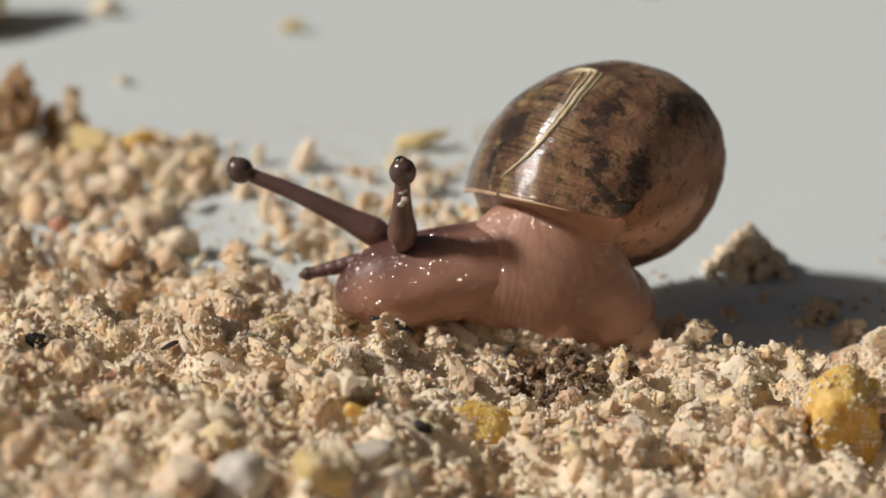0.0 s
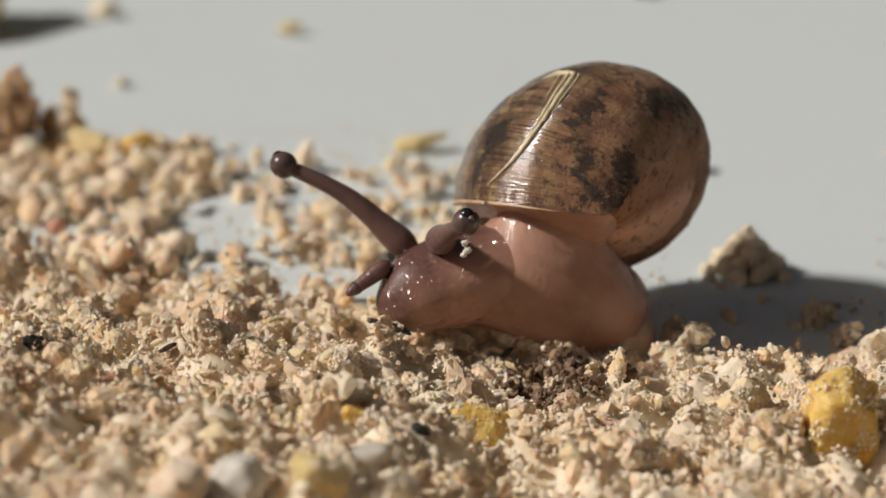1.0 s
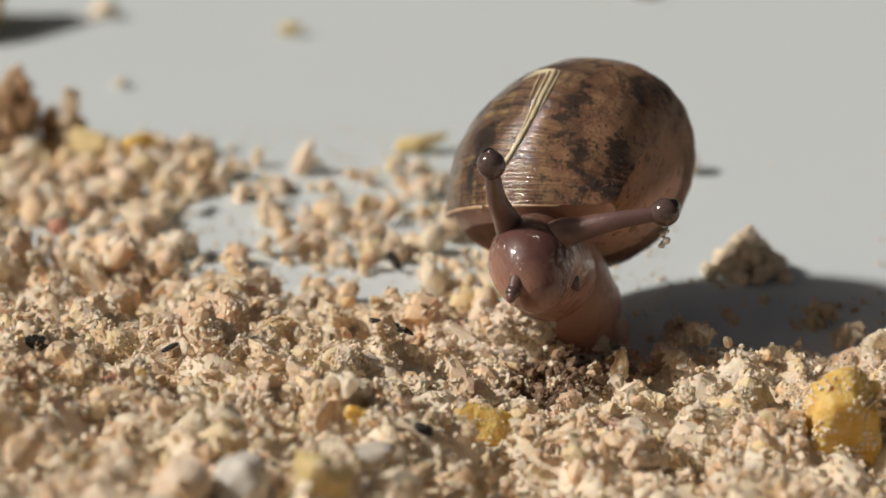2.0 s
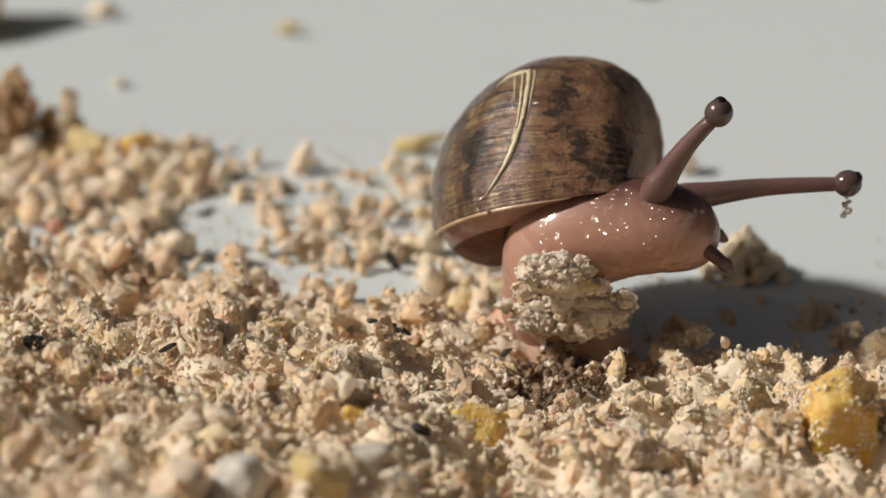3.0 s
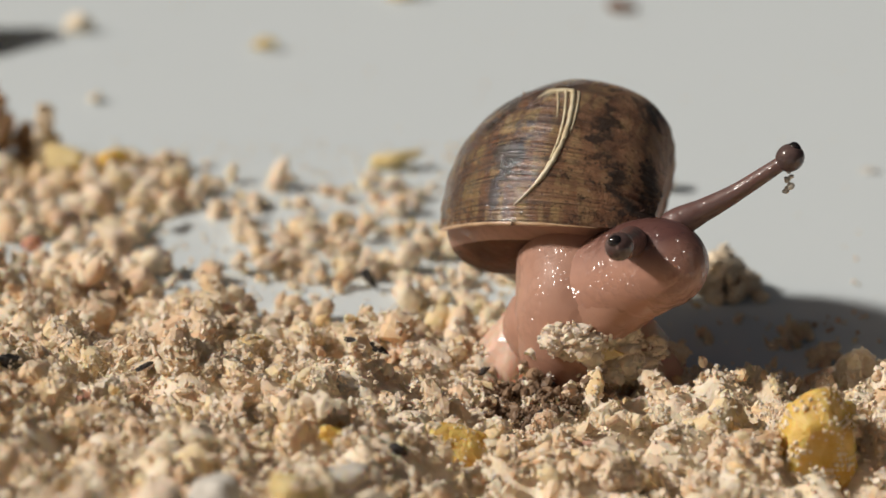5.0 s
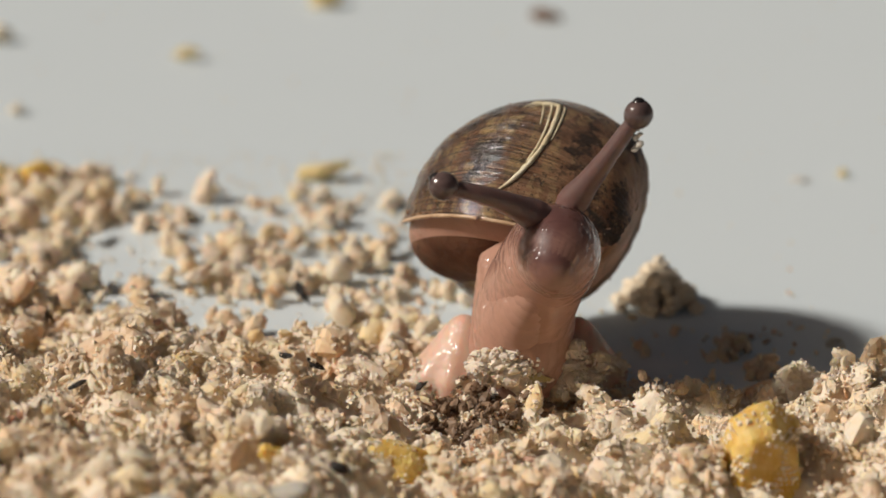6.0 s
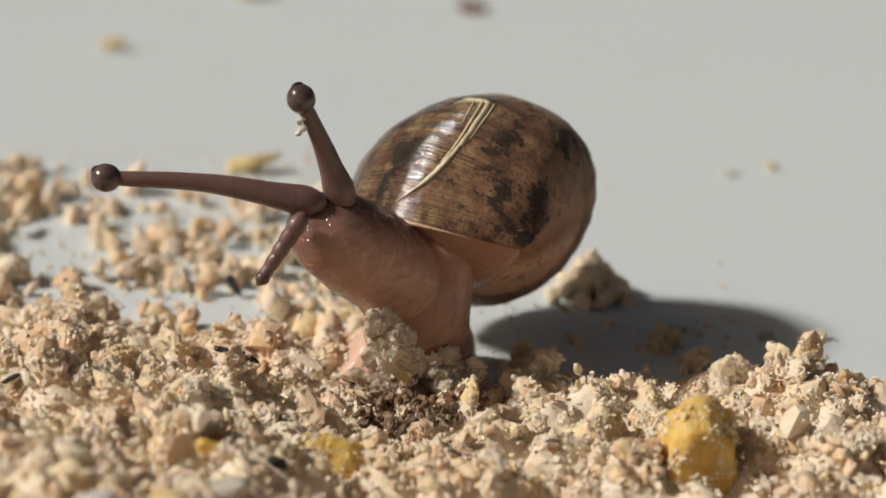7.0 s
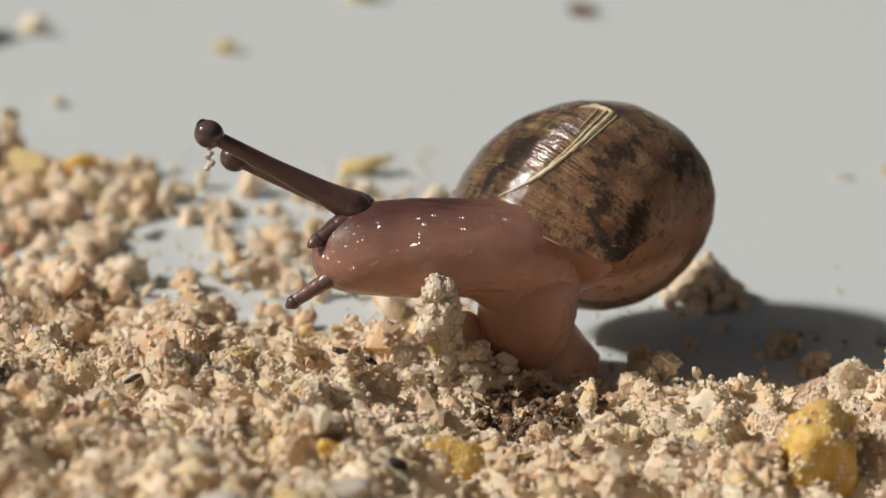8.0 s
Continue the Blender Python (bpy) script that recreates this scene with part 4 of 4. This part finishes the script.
FEELER_L_TIP = [
    (0, -10.25, -2.7, 4.14), (0.5, -9.47, -3.5, 4.02), (1, -7.94, -4.6, 3.76), (1.5, -4.01, -7, 4.68),
    (1.7, -2.46, -7.5, 5.02), (2.2, 2.37, -8.5, 6.45), (2.8, 6.65, -5.1, 7.16), (3, 8.03, -5.1, 7.17),
    (3.5, 10.36, -5.1, 5.68), (4.2, 11.5, -5.1, 1.88), (4.75, 8.38, -6.1, 6.49), (5.3, 6.84, -6.1, 7.07),
    (5.5, 6.47, -5.6, 7.31), (5.8, 5.71, -6.1, 7.61), (6, 4.89, -6.1, 8.45), (6.2, 3.29, -6.6, 8.75),
    (6.5, 2.17, -7, 9.03), (7, -4.27, -6.8, 8.64), (7.5, -8.38, -7.1, 9.73), (8, -10.2, -6.6, 8.79),
]
CLUMP = [
    (0, -1.17, -4.6, 1.65), (1, -1.2, -4.6, 1.63), (1.7, -1.66, -5.6, 2.02), (2.2, -1.1, -6.6, 3.94),
    (2.8, -0.71, -8.4, 6.12), (3, -0.14, -8.4, 6.42), (3.5, 1.94, -8.4, 6.14), (4.2, 2.08, -8.4, 4.83),
    (4.75, 2.14, -8.4, 4.08), (5.3, 2.05, -8.4, 3.63), (5.8, 1.95, -8.4, 3.32), (6.2, 1.25, -8.4, 3.27),
    (6.5, 1.66, -8.4, 3.72), (7, -0.72, -8.4, 4.15), (7.5, -3.2, -8.4, 4.88), (8, -4.16, -8.4, 5.7),
]
SOLE_TAIL = [
    (0, 2.93, -2.6, 1.8), (1.7, 2.17, -2.6, 2.08), (2.2, 0.53, -2.6, 2.08), (2.8, -0.84, -2.6, 1.93),
    (3.5, -0.81, -2.6, 1.94), (4.2, -0.41, -2.6, 1.79), (4.75, -0.37, -3.1, 1.81), (5.3, -0.18, -3.6, 1.9),
    (5.8, 0.34, -3.6, 1.97), (6, -0.23, -3.6, 1.81), (6.2, -0.23, -3.6, 1.78), (6.5, -0.35, -3.6, 1.63),
    (7, 1.17, -2.6, 1.97), (7.5, 1.19, -2.6, 1.9), (8, 1.53, -2.6, 2.13),
]
SOLE_FRONT = [
    (0, 0.5, -2.6, 1.48), (1.7, -0.69, -2.6, 1.61), (2.2, 0.77, -3.6, 2.16), (2.8, 1.66, -4.6, 2.1),
    (3.5, 3.57, -4.6, 1.81), (4.2, 5.11, -4.6, 1.82), (4.75, 6.65, -5.1, 2.63), (5.3, 7.6, -4.6, 2.58),
    (5.8, 7.94, -4.6, 2.42), (6, 7.45, -4.1, 1.99), (6.2, 6.16, -4.1, 1.99), (6.5, 4.69, -4.6, 2.01),
    (7, -1.39, -4.1, 2.12), (7.5, -2.07, -3.6, 1.98), (8, -4.31, -4.1, 2.55),
]
CLUMP_LOW = [
    (0, 0.45, -4.6, -0.37), (1.7, -0.73, -4.6, -0.24), (2.2, -0.48, -6.1, 1.92), (2.8, -0.06, -7.2, 3.88),
    (3.5, 2.76, -7.4, 3.83), (4.2, 2.04, -7.4, 3.09), (4.75, 2.79, -7.4, 2.78), (5.3, 3.98, -7.2, 2.4),
    (5.8, 4.03, -7, 2.46), (6.2, 3.35, -6.8, 2.17), (6.5, 3.35, -6.8, 2.46), (7, 0.76, -6.1, 1.33),
    (7.5, -1.91, -6.1, 1.36), (8, -3.54, -6.1, 1.7),
]
SHELL_AT = [
    (0, 3.97, 0.8, 7.39), (0.5, 3.86, 0.8, 7.41), (1, 3.42, 0.8, 7.54), (1.5, 3.23, 0.8, 7.67),
    (1.7, 3.12, 0.8, 7.76), (2.8, 1.95, 0.8, 8.15), (3, 1.88, 0.8, 8.12), (3.5, 2.11, 0.8, 8.16),
    (4.2, 3.18, 0.8, 7.77), (5.3, 3.66, 0.8, 7.56), (5.5, 4.01, 0.8, 7.42), (5.8, 4.66, 0.8, 6.89),
    (6, 5.04, 0.8, 6.95), (6.2, 4.28, 0.8, 7.01), (6.5, 5.1, 0.8, 7.04), (7, 5.43, 0.8, 6.92),
    (7.5, 5.3, 0.8, 6.66), (8, 5.03, 0.8, 6.58),
]
SHELL_TURN = [
    (0, 3.4, -5, -2.8), (0.5, 2.5, -7.3, -1.9), (1, 1.7, -9.5, -0.9), (1.5, 0.8, -11.8, -0),
    (1.7, 0.5, -12.7, 0.4), (2.8, -5.7, -18.7, 17.2), (3, -5.6, -17.9, 18.6), (3.5, -5.4, -15.9, 22.1),
    (4.2, 0.1, -9, 19.7), (5.3, 1.2, -3.9, 20.6), (5.5, 1.4, -3, 20.7), (5.8, 0.6, 5.1, 19),
    (6, -0.9, 5.8, 16), (6.2, -2.4, 6.5, 17), (6.5, -1.1, 4.5, 12), (7, 1.1, 1, 4.5),
    (7.5, 3.4, 4.9, -0.2), (8, 4.1, 7.7, -4),
]

GROWTH = math.log(2.1) / (2 * math.pi)
LIP_AT = radians(98)
LIP = -0.423
APEX = Vector((-math.cos(radians(47.7)), math.sin(radians(47.7)), -0.096)).normalized()
CROWN = (Vector((0, 0, 1)) - APEX * APEX.z).normalized()
FLANK = CROWN.cross(APEX)


def lip_at(v):
    """How far the whorl reaches at v: its inner lip runs back round the navel."""
    v %= 2 * math.pi
    return LIP - 1.8 * fade((5.2 - v) / 1.5) if math.pi <= v < 5.2 else LIP


def shell_place(turn, v, lift=0.0):
    """A place on the shell's coil (mm): turn in radians back from the lip, v round the whorl; lift outwards."""
    ribbed, steady = turn, fade((abs(v % (2 * math.pi) - math.pi) - 0.9) / 0.9)
    g = math.exp(GROWTH * turn)
    a = LIP_AT + turn + 0.193 * (1 - abs(math.cos(v)))
    swing = ribbed * 70 + 0.7 * math.sin(v * 2) + 2.6 * math.sin(ribbed * 7.3) + 0.4 * math.sin(v * 9 + ribbed * 3)
    rib = 1 + 0.0085 * steady * (0.35 + 0.65 * fade(1 + (ribbed - LIP) / 1.3)) * math.sin(swing) * (0.6 + 0.4 * math.sin(turn * 5.1 + v * 2.3)) + 0.006 * steady * math.sin(turn * 19 + v)
    flare = 1 + 0.012 * fade(1 + (turn - LIP) / 0.16) if turn > LIP - 0.16 else 1.0
    c, s = math.cos(v), math.sin(v)
    if s > 0 and c > 0:
        c, s = c * (1 - 0.17 * s * c), s * (1 - 0.17 * s * c)
    if s < 0 and c < 0:
        s = -(0.74 + 0.26 * abs(s) ** 1.5)
    r = 4.08 * g + c * (4.11 * g * rib * flare + lift)
    z = 5.06 * (1 - g) + s * (6.05 * g * rib * flare + lift)
    p = APEX * z + (CROWN * math.cos(a) + FLANK * math.sin(a)) * r
    return Vector((p.x * 1.129, p.y, p.z))


def shell_mesh():
    steps, rounds = 620, 84
    first = -2 * math.pi * 5.2
    turn = [LIP + first * (1 - i / (steps - 1)) ** 1.5 for i in range(steps)]
    verts, grow = [], []
    for s in turn:
        for j in range(rounds):
            v = 2 * math.pi * j / rounds
            end = min(s, lip_at(v))
            verts.append(tuple(shell_place(end, v) * MM))
            grow.append((end, j / rounds))
    faces = []
    for i in range(steps - 1):
        for j in range(rounds):
            if turn[i] > max(lip_at(2 * math.pi * j / rounds), lip_at(2 * math.pi * (j + 1) / rounds)):
                continue
            k = (j + 1) % rounds
            faces.append((i * rounds + j, i * rounds + k, (i + 1) * rounds + k, (i + 1) * rounds + j))
    me = mesh_of("shell", verts, faces, SHELL)
    uv = me.uv_layers.new(name="growth")
    for loop in me.loops:
        s, v = grow[loop.vertex_index]
        uv.data[loop.index].uv = (s, (v + 0.5) % 1)
    me.update()
    return me


def shell_base():
    """The rounded base of the body whorl, which closes the coil's navel."""
    bm = bmesh.new()
    for i in range(70):
        for j in range(22):
            turn, v = LIP - 0.06 - 2 * math.pi * i / 69, math.pi * (1.02 + 0.96 * j / 21)
            if turn < lip_at(v):
                bm.verts.new(shell_place(turn, v, -0.02) * MM)
    hull = bmesh.ops.convex_hull(bm, input=bm.verts)
    bmesh.ops.delete(bm, geom=[v for v in bm.verts if not v.link_faces], context="VERTS")
    bmesh.ops.subdivide_edges(bm, edges=[e for e in bm.edges if e.calc_length() > 1.2 * MM], cuts=2, use_grid_fill=True)
    bmesh.ops.triangulate(bm, faces=bm.faces)
    bmesh.ops.recalc_face_normals(bm, faces=bm.faces)
    me = bpy.data.meshes.new("shell_base")
    bm.to_mesh(me)
    bm.free()
    me.materials.append(SHELL_BASE)
    me.polygons.foreach_set("use_smooth", [True] * len(me.polygons))
    return me


def shell_bottom(shell):
    """What fills the shell's mouth: the mantle, and the base of the spire at its end."""
    count, steps = 72, 24
    ring = [shell_place(lip_at(2 * math.pi * j / count) - 0.05, 2 * math.pi * j / count) for j in range(count)]
    mid = sum(ring, Vector()) / count
    fore = sum((shell_pose(t).to_3x3().transposed() @ Vector((0, -1, 0)) for t in TIMES), Vector()).normalized()
    down = sum((shell_pose(t).to_3x3().transposed() @ Vector((0, 0, -1)) for t in TIMES), Vector()).normalized()
    verts, faces = [], []
    for k in range(-3, steps):
        a = max(0.0, k / (steps - 1)) * math.pi / 2
        drop = 3.9 * math.sin(a) if k >= 0 else 0.2 * k
        for p in ring:
            verts.append(tuple((mid + down * drop - fore * (1.3 * math.sin(a)) + (p - mid) * (0.96 * math.cos(a) ** 0.8)) * MM))
    reach = max(abs(p.x - mid.x) for p in ring)
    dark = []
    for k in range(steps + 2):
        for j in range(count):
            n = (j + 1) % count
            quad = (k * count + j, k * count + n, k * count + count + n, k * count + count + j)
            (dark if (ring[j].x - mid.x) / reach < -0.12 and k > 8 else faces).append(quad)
    part("mantle", mesh_of("mantle", verts, faces, MANTLE), shell, "moist pink mantle filling the shell mouth")
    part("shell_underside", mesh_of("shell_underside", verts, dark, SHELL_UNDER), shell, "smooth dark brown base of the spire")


def shell_trim(shell):
    """The pale rim along the lip, and specks of soil that cling to the shell."""
    verts, faces, sides, count = [], [], 8, 60
    path = [shell_place(LIP + 0.006, 1.5 - 2.2 * i / (count - 1), 0.07) for i in range(count)]
    for i, p in enumerate(path):
        way = (path[min(i + 1, count - 1)] - path[max(i - 1, 0)]).normalized()
        side = way.orthogonal().normalized()
        up = way.cross(side)
        r = 0.105 * min(1.0, 0.15 + 4 * min(i, count - 1 - i) / count) * (1 + 0.06 * math.sin(i * 0.7))
        for j in range(sides):
            a = j * 2 * math.pi / sides
            verts.append(tuple((p + (side * math.cos(a) + up * math.sin(a)) * r) * MM))
    for i in range(count - 1):
        for j in range(sides):
            n = (j + 1) % sides
            faces.append((i * sides + j, i * sides + n, i * sides + sides + n, i * sides + sides + j))
    part("lip_rim", mesh_of("lip_rim", verts, faces, LIP_HORN), shell, "thin pale rim of the shell lip")
    rng = np.random.default_rng(61)
    verts, faces, start = [], [], 0
    for k in range(150):
        if k < 14:
            turn, v = LIP - rng.uniform(0.0, 0.12), rng.uniform(0.9, 1.3)
        else:
            turn, v = LIP - rng.uniform(0.05, 4.2), rng.uniform(-1.05, 1.3)
        gv, gf = lump(rng, 1, 6, 0.7, (0.4, 1.0))
        at = shell_place(turn, v % (2 * math.pi), 0.10)
        verts.append(gv * rng.gamma(3.0, 0.016) + np.array(at[:]))
        faces.append(gf + start)
        start += len(gv)
    part("soil_specks", mesh_of("soil_specks", np.concatenate(verts) * MM, np.concatenate(faces), BROWN, False), shell, "dark specks of soil stuck to the shell")


def snail():
    root = new("snail")
    tagged(root, "young brown garden snail reaching out over dry crumbs", "snail")
    made = {"root": root, "body": [], "right": [], "left": [], "feeler_right": [], "feeler_left": []}
    shell = part("shell", shell_mesh(), root, "glossy mottled brown coiled shell with fine growth ribs")
    solid = shell.modifiers.new("wall", "SOLIDIFY")
    solid.thickness, solid.offset = 0.12 * MM, 1.0
    made["shell"] = shell
    part("shell_base", shell_base(), shell, "smooth pinkish-brown rounded shell base")
    # soft collar that fills the shell's mouth
    v, f = ICO[4]
    mid = (shell_place(LIP - 0.05, 0.0) + shell_place(LIP - 0.05, math.pi)) / 2
    out_way = (shell_place(LIP, 0.0) - shell_place(LIP - 0.2, 0.0)).normalized()
    across = (shell_place(LIP, 0.0) - shell_place(LIP, math.pi)).normalized()
    third = out_way.cross(across)
    basis = np.array([across[:], third[:], out_way[:]])
    collar = (v * np.array([3.6, 5.3, 1.3])) @ basis + np.array(mid[:])
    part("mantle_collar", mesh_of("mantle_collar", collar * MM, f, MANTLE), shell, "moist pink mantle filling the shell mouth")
    # body sections from the foot to the mouth
    count = 96
    for i in range(count):
        u = i / (count - 1)
        girth = float(np.interp(u, [0, 0.12, 0.35, 0.6, 0.75, 0.88, 1.0], [1.7, 2.05, 2.4, 2.4, 2.2, 1.75, 1.0]))
        v, f = pod(girth * 1.02, girth * 0.95, girth * 1.3, 3 if u < 0.4 else 4)
        name = "foot" if u < 0.12 else "head" if u > 0.72 else "neck"
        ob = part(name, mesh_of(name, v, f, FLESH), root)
        ob["along"] = i * 0.14 * MM
        made["body"].append((u, ob))
    shell_bottom(shell)
    shell_trim(shell)
    # the body wall: rows of soft sections from the shell's mouth down to the foot and the neck
    made["wall"] = []
    for k in range(8):
        r = 1.8 + 0.75 * k / 7
        for j in range(34):
            u = j / 33
            girth = r * (0.55 + 0.45 * math.sin(math.pi * u))
            v, f = pod(girth, girth * 0.97, girth * 1.5, 3)
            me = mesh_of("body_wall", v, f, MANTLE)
            ob = part("body_wall", me, root, "pale moist wall of the body")
            ob["along"] = 0.0
            made["wall"].append((u, k / 7, ob))
    # the belly that swells under the neck when it reaches out
    made["belly"] = []
    for i in range(18):
        u = i / 17
        girth = 2.3 - 0.3 * u
        v, f = pod(girth, girth, girth * 1.2, 3)
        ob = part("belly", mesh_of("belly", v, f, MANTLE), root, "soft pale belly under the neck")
        ob["along"] = 0.0
        made["belly"].append((u, ob))
    v, f = ICO[5]
    low = np.clip((0.9 - v[:, 2]) / 0.9, 0, 1) ** 1.6
    frill = 1 + 0.05 * np.sin(np.arctan2(v[:, 1], v[:, 0]) * 9) * low
    skirt = np.stack([v[:, 0] * (1.5 + 1.1 * low) * frill, v[:, 1] * (1.6 + 0.6 * low) * frill, v[:, 2] * 2.9], -1) * MM
    skirt = mesh_of("foot_skirt", skirt, f, FOOT_FLESH)
    made["skirt"] = [(u, part("foot_skirt", skirt, root, "pale translucent flaring skirt of the foot")) for u in (0.0, 0.36, 0.74)]
    for u, ob in made["skirt"]:
        ob["along"] = 0.0
    for side in ("right", "left"):
        for i in range(26):
            u = i / 25
            girth = float(np.interp(u, [0, 0.2, 0.6, 1.0], [0.76, 0.60, 0.44, 0.37]))
            v, f = pod(girth, girth, 1.2, 3)
            ob = part("eye_stalk", mesh_of("eye_stalk", v, f, STALK), root, "dark translucent eye stalk")
            ob["along"] = i * 0.4 * MM
            made[side].append((u * 0.9, ob))
        v, f = pod(0.68, 0.68, 0.72, 4)
        eye = part("eye", mesh_of("eye", v, f, EYE), root, "glossy dark grey-brown round eye tip")
        v, f = pod(0.36, 0.36, 0.30, 3)
        part("pupil", mesh_of("pupil", v, f, PUPIL), eye, "black eye spot").location = (0.22 * MM, 0.1 * MM, 0.44 * MM)
        made[side].append((1.0, eye))
        key = "feeler_" + side
        for i in range(5):
            u = i / 4
            v, f = pod(0.46 - 0.14 * u, 0.46 - 0.14 * u, 0.75, 3)
            made[key].append((u * 0.9, part("feeler", mesh_of("feeler", v, f, STALK), root, "short dark lower feeler")))
        v, f = pod(0.36, 0.36, 0.36, 3)
        made[key].append((1.0, part("feeler_tip", mesh_of("feeler_tip", v, f, EYE), root, "rounded dark feeler tip")))
    return made


def shell_pose(t):
    p = glide(SHELL_AT, t) * MM
    return pose(p.x, p.y, p.z, *glide(SHELL_TURN, t))


def straw():
    """Dry fibres stuck to the shell: a looped crown end and a long run down its flank."""
    verts, faces = [], []
    for thick, aside, first, stop in ((0.125, 0.0, 0, 54), (0.06, 0.075, 6, 46), (0.05, -0.06, 0, 30), (0.045, 0.16, 9, 26)):
        path = []
        for i in range(14):
            u = 0.5 + 0.5 * i / 13
            path.append(shell_place(-1.14 - 0.39 * math.sin(u * 1.57), 6.44 - 0.37 * u * u + aside, 0.13))
        for i in range(40):
            u = i / 39
            path.append(shell_place(-1.532 + 1.287 * u - 0.286 * u * u, 6.055 - 0.688 * u + 0.895 * u * u + aside * (1 - u), 0.15))
        path = path[first:stop]
        last, start = len(path) - 1, len(verts)
        for i, p in enumerate(path):
            way = (path[min(i + 1, last)] - path[max(i - 1, 0)]).normalized()
            side = way.orthogonal().normalized()
            up = way.cross(side)
            r = thick * min(1.0, 0.25 + 4 * min(i, last - i) / last) * (1 + 0.12 * math.sin(i * 0.9))
            for j in range(6):
                a = j * math.pi / 3
                verts.append(tuple((p + (side * math.cos(a) + up * math.sin(a)) * r) * MM))
        for i in range(last):
            for j in range(6):
                k = (j + 1) % 6
                faces.append(tuple(start + q for q in (i * 6 + j, i * 6 + k, i * 6 + 6 + k, i * 6 + 6 + j)))
    ob = new("straw_fibre", mesh_of("straw_fibre", verts, faces, STRAW))
    return tagged(ob, "pale dry straw fibre stuck across a snail shell", "straw")



table()
crumb_floor()
crumb_bed()
loose_crumbs()
shaded_crumbs()
crumb_clumps()
strewn_crumbs()
marked_crumbs()
SNAIL = snail()
FIBRE = straw()
STUCK = foot_clump(51, (1.9, 0.5, 0.95), 560)
STUCK_LOW = foot_clump(53, (3.3, 0.7, 1.75), 1300)
FLECK = eye_fleck()
STICK = grit("grain_splinter", PALE_YELLOW, "pale yellow grain splinter under stuck crumbs", 0, 0, 0, (0.34, 0.28, 1.5), (0, 0, 0), 71, category="splinter", dusted=60)


def motions():
    crust, splinter = [], []
    walk(SNAIL["shell"], [(t, shell_pose(t)) for t in TIMES])
    walk(FIBRE, [(t, shell_pose(t)) for t in TIMES])
    chains = (("body", (FOOT, NECK, HEAD, MOUTH)), ("right", (RIGHT_BASE, RIGHT_MID, RIGHT_TIP)), ("left", (LEFT_BASE, LEFT_MID, LEFT_TIP)),
              ("feeler_right", (FEELER_R_BASE, FEELER_R_TIP)), ("feeler_left", (FEELER_L_BASE, FEELER_L_TIP)))
    for t in TIMES:
        upright = float(fade((t - 6.2) / 1.3))
        m = Matrix.Translation(glide(CLUMP, t) * MM) @ pose(0, 0, 0, 0, 78 * upright, 0)
        crust.append((t, m))
        splinter.append((t, m @ pose(1.1 * MM, 0.1 * MM, -0.75 * MM, 0, -100, 0)))
    walk(STUCK, crust)
    walk(STICK, splinter)
    walk(STUCK_LOW, [(t, Matrix.Translation(glide(CLUMP_LOW, t) * MM)) for t in TIMES])
    walk(FLECK, [(t, Matrix.Translation(glide(LEFT_TIP, t) * MM)) for t in TIMES])
    wall = [[] for _ in SNAIL["wall"]]
    skirt = [[] for _ in SNAIL["skirt"]]
    belly = [[] for _ in SNAIL["belly"]]
    for t in TIMES:
        tail, foot, neck, head, front = (glide(rows, t) for rows in (SOLE_TAIL, FOOT, NECK, HEAD, SOLE_FRONT))
        for (u, ob), rows in zip(SNAIL["skirt"], skirt):
            base = tail.lerp(front, u)
            rows.append((t, pose(base.x * MM, base.y * MM, 1.1 * MM)))
        w = fade(0.5 + (tail.x - neck.x) / 8.0)
        line = [tail.lerp(foot, 0.4), foot, foot.lerp(neck, 0.5), neck, neck.lerp(head, 0.75 - 0.15 * w)]
        sag = Vector((0, -0.2, -0.9)) * (1 - w)
        for (u, ob), rows in zip(SNAIL["belly"], belly):
            rows.append((t, laid_along(*along([foot, foot.lerp(neck, 0.6) + sag, neck.lerp(head, 0.3) + sag, neck.lerp(head, 0.8) + sag * 0.5], u))))
        held = shell_pose(t)
        inner = (shell_place(LIP - 0.05, 0.0) + shell_place(LIP - 0.05, math.pi * 0.999)) / 2
        hung = {u: (held @ (shell_place(LIP - 0.02, (0.02 - 1.12 * u * (1 - 0.25 * w)) % (2 * math.pi)).lerp(inner, 0.48) * MM)) / MM for u in {row[0] for row in SNAIL["wall"]}}
        for (u, down, ob), rows in zip(SNAIL["wall"], wall):
            top = hung[u]
            low = along(line, w * (1 - u) + (1 - w) * u)[0] + Vector((0, -0.4, 0))
            rise = (top - low).normalized()
            rows.append((t, laid_along((top - rise * min(2.7, 0.6 * (top - low).length)).lerp(low, down), rise)))
    for (u, ob), rows in zip(SNAIL["skirt"] + SNAIL["belly"], skirt + belly):
        walk(ob, rows)
    for (u, down, ob), rows in zip(SNAIL["wall"], wall):
        walk(ob, rows)
    for key, tables in chains:
        at = {t: [glide(rows, t) for rows in tables] for t in TIMES}
        for u, ob in SNAIL[key]:
            walk(ob, [(t, laid_along(*along(at[t], u))) for t in TIMES])


motions()
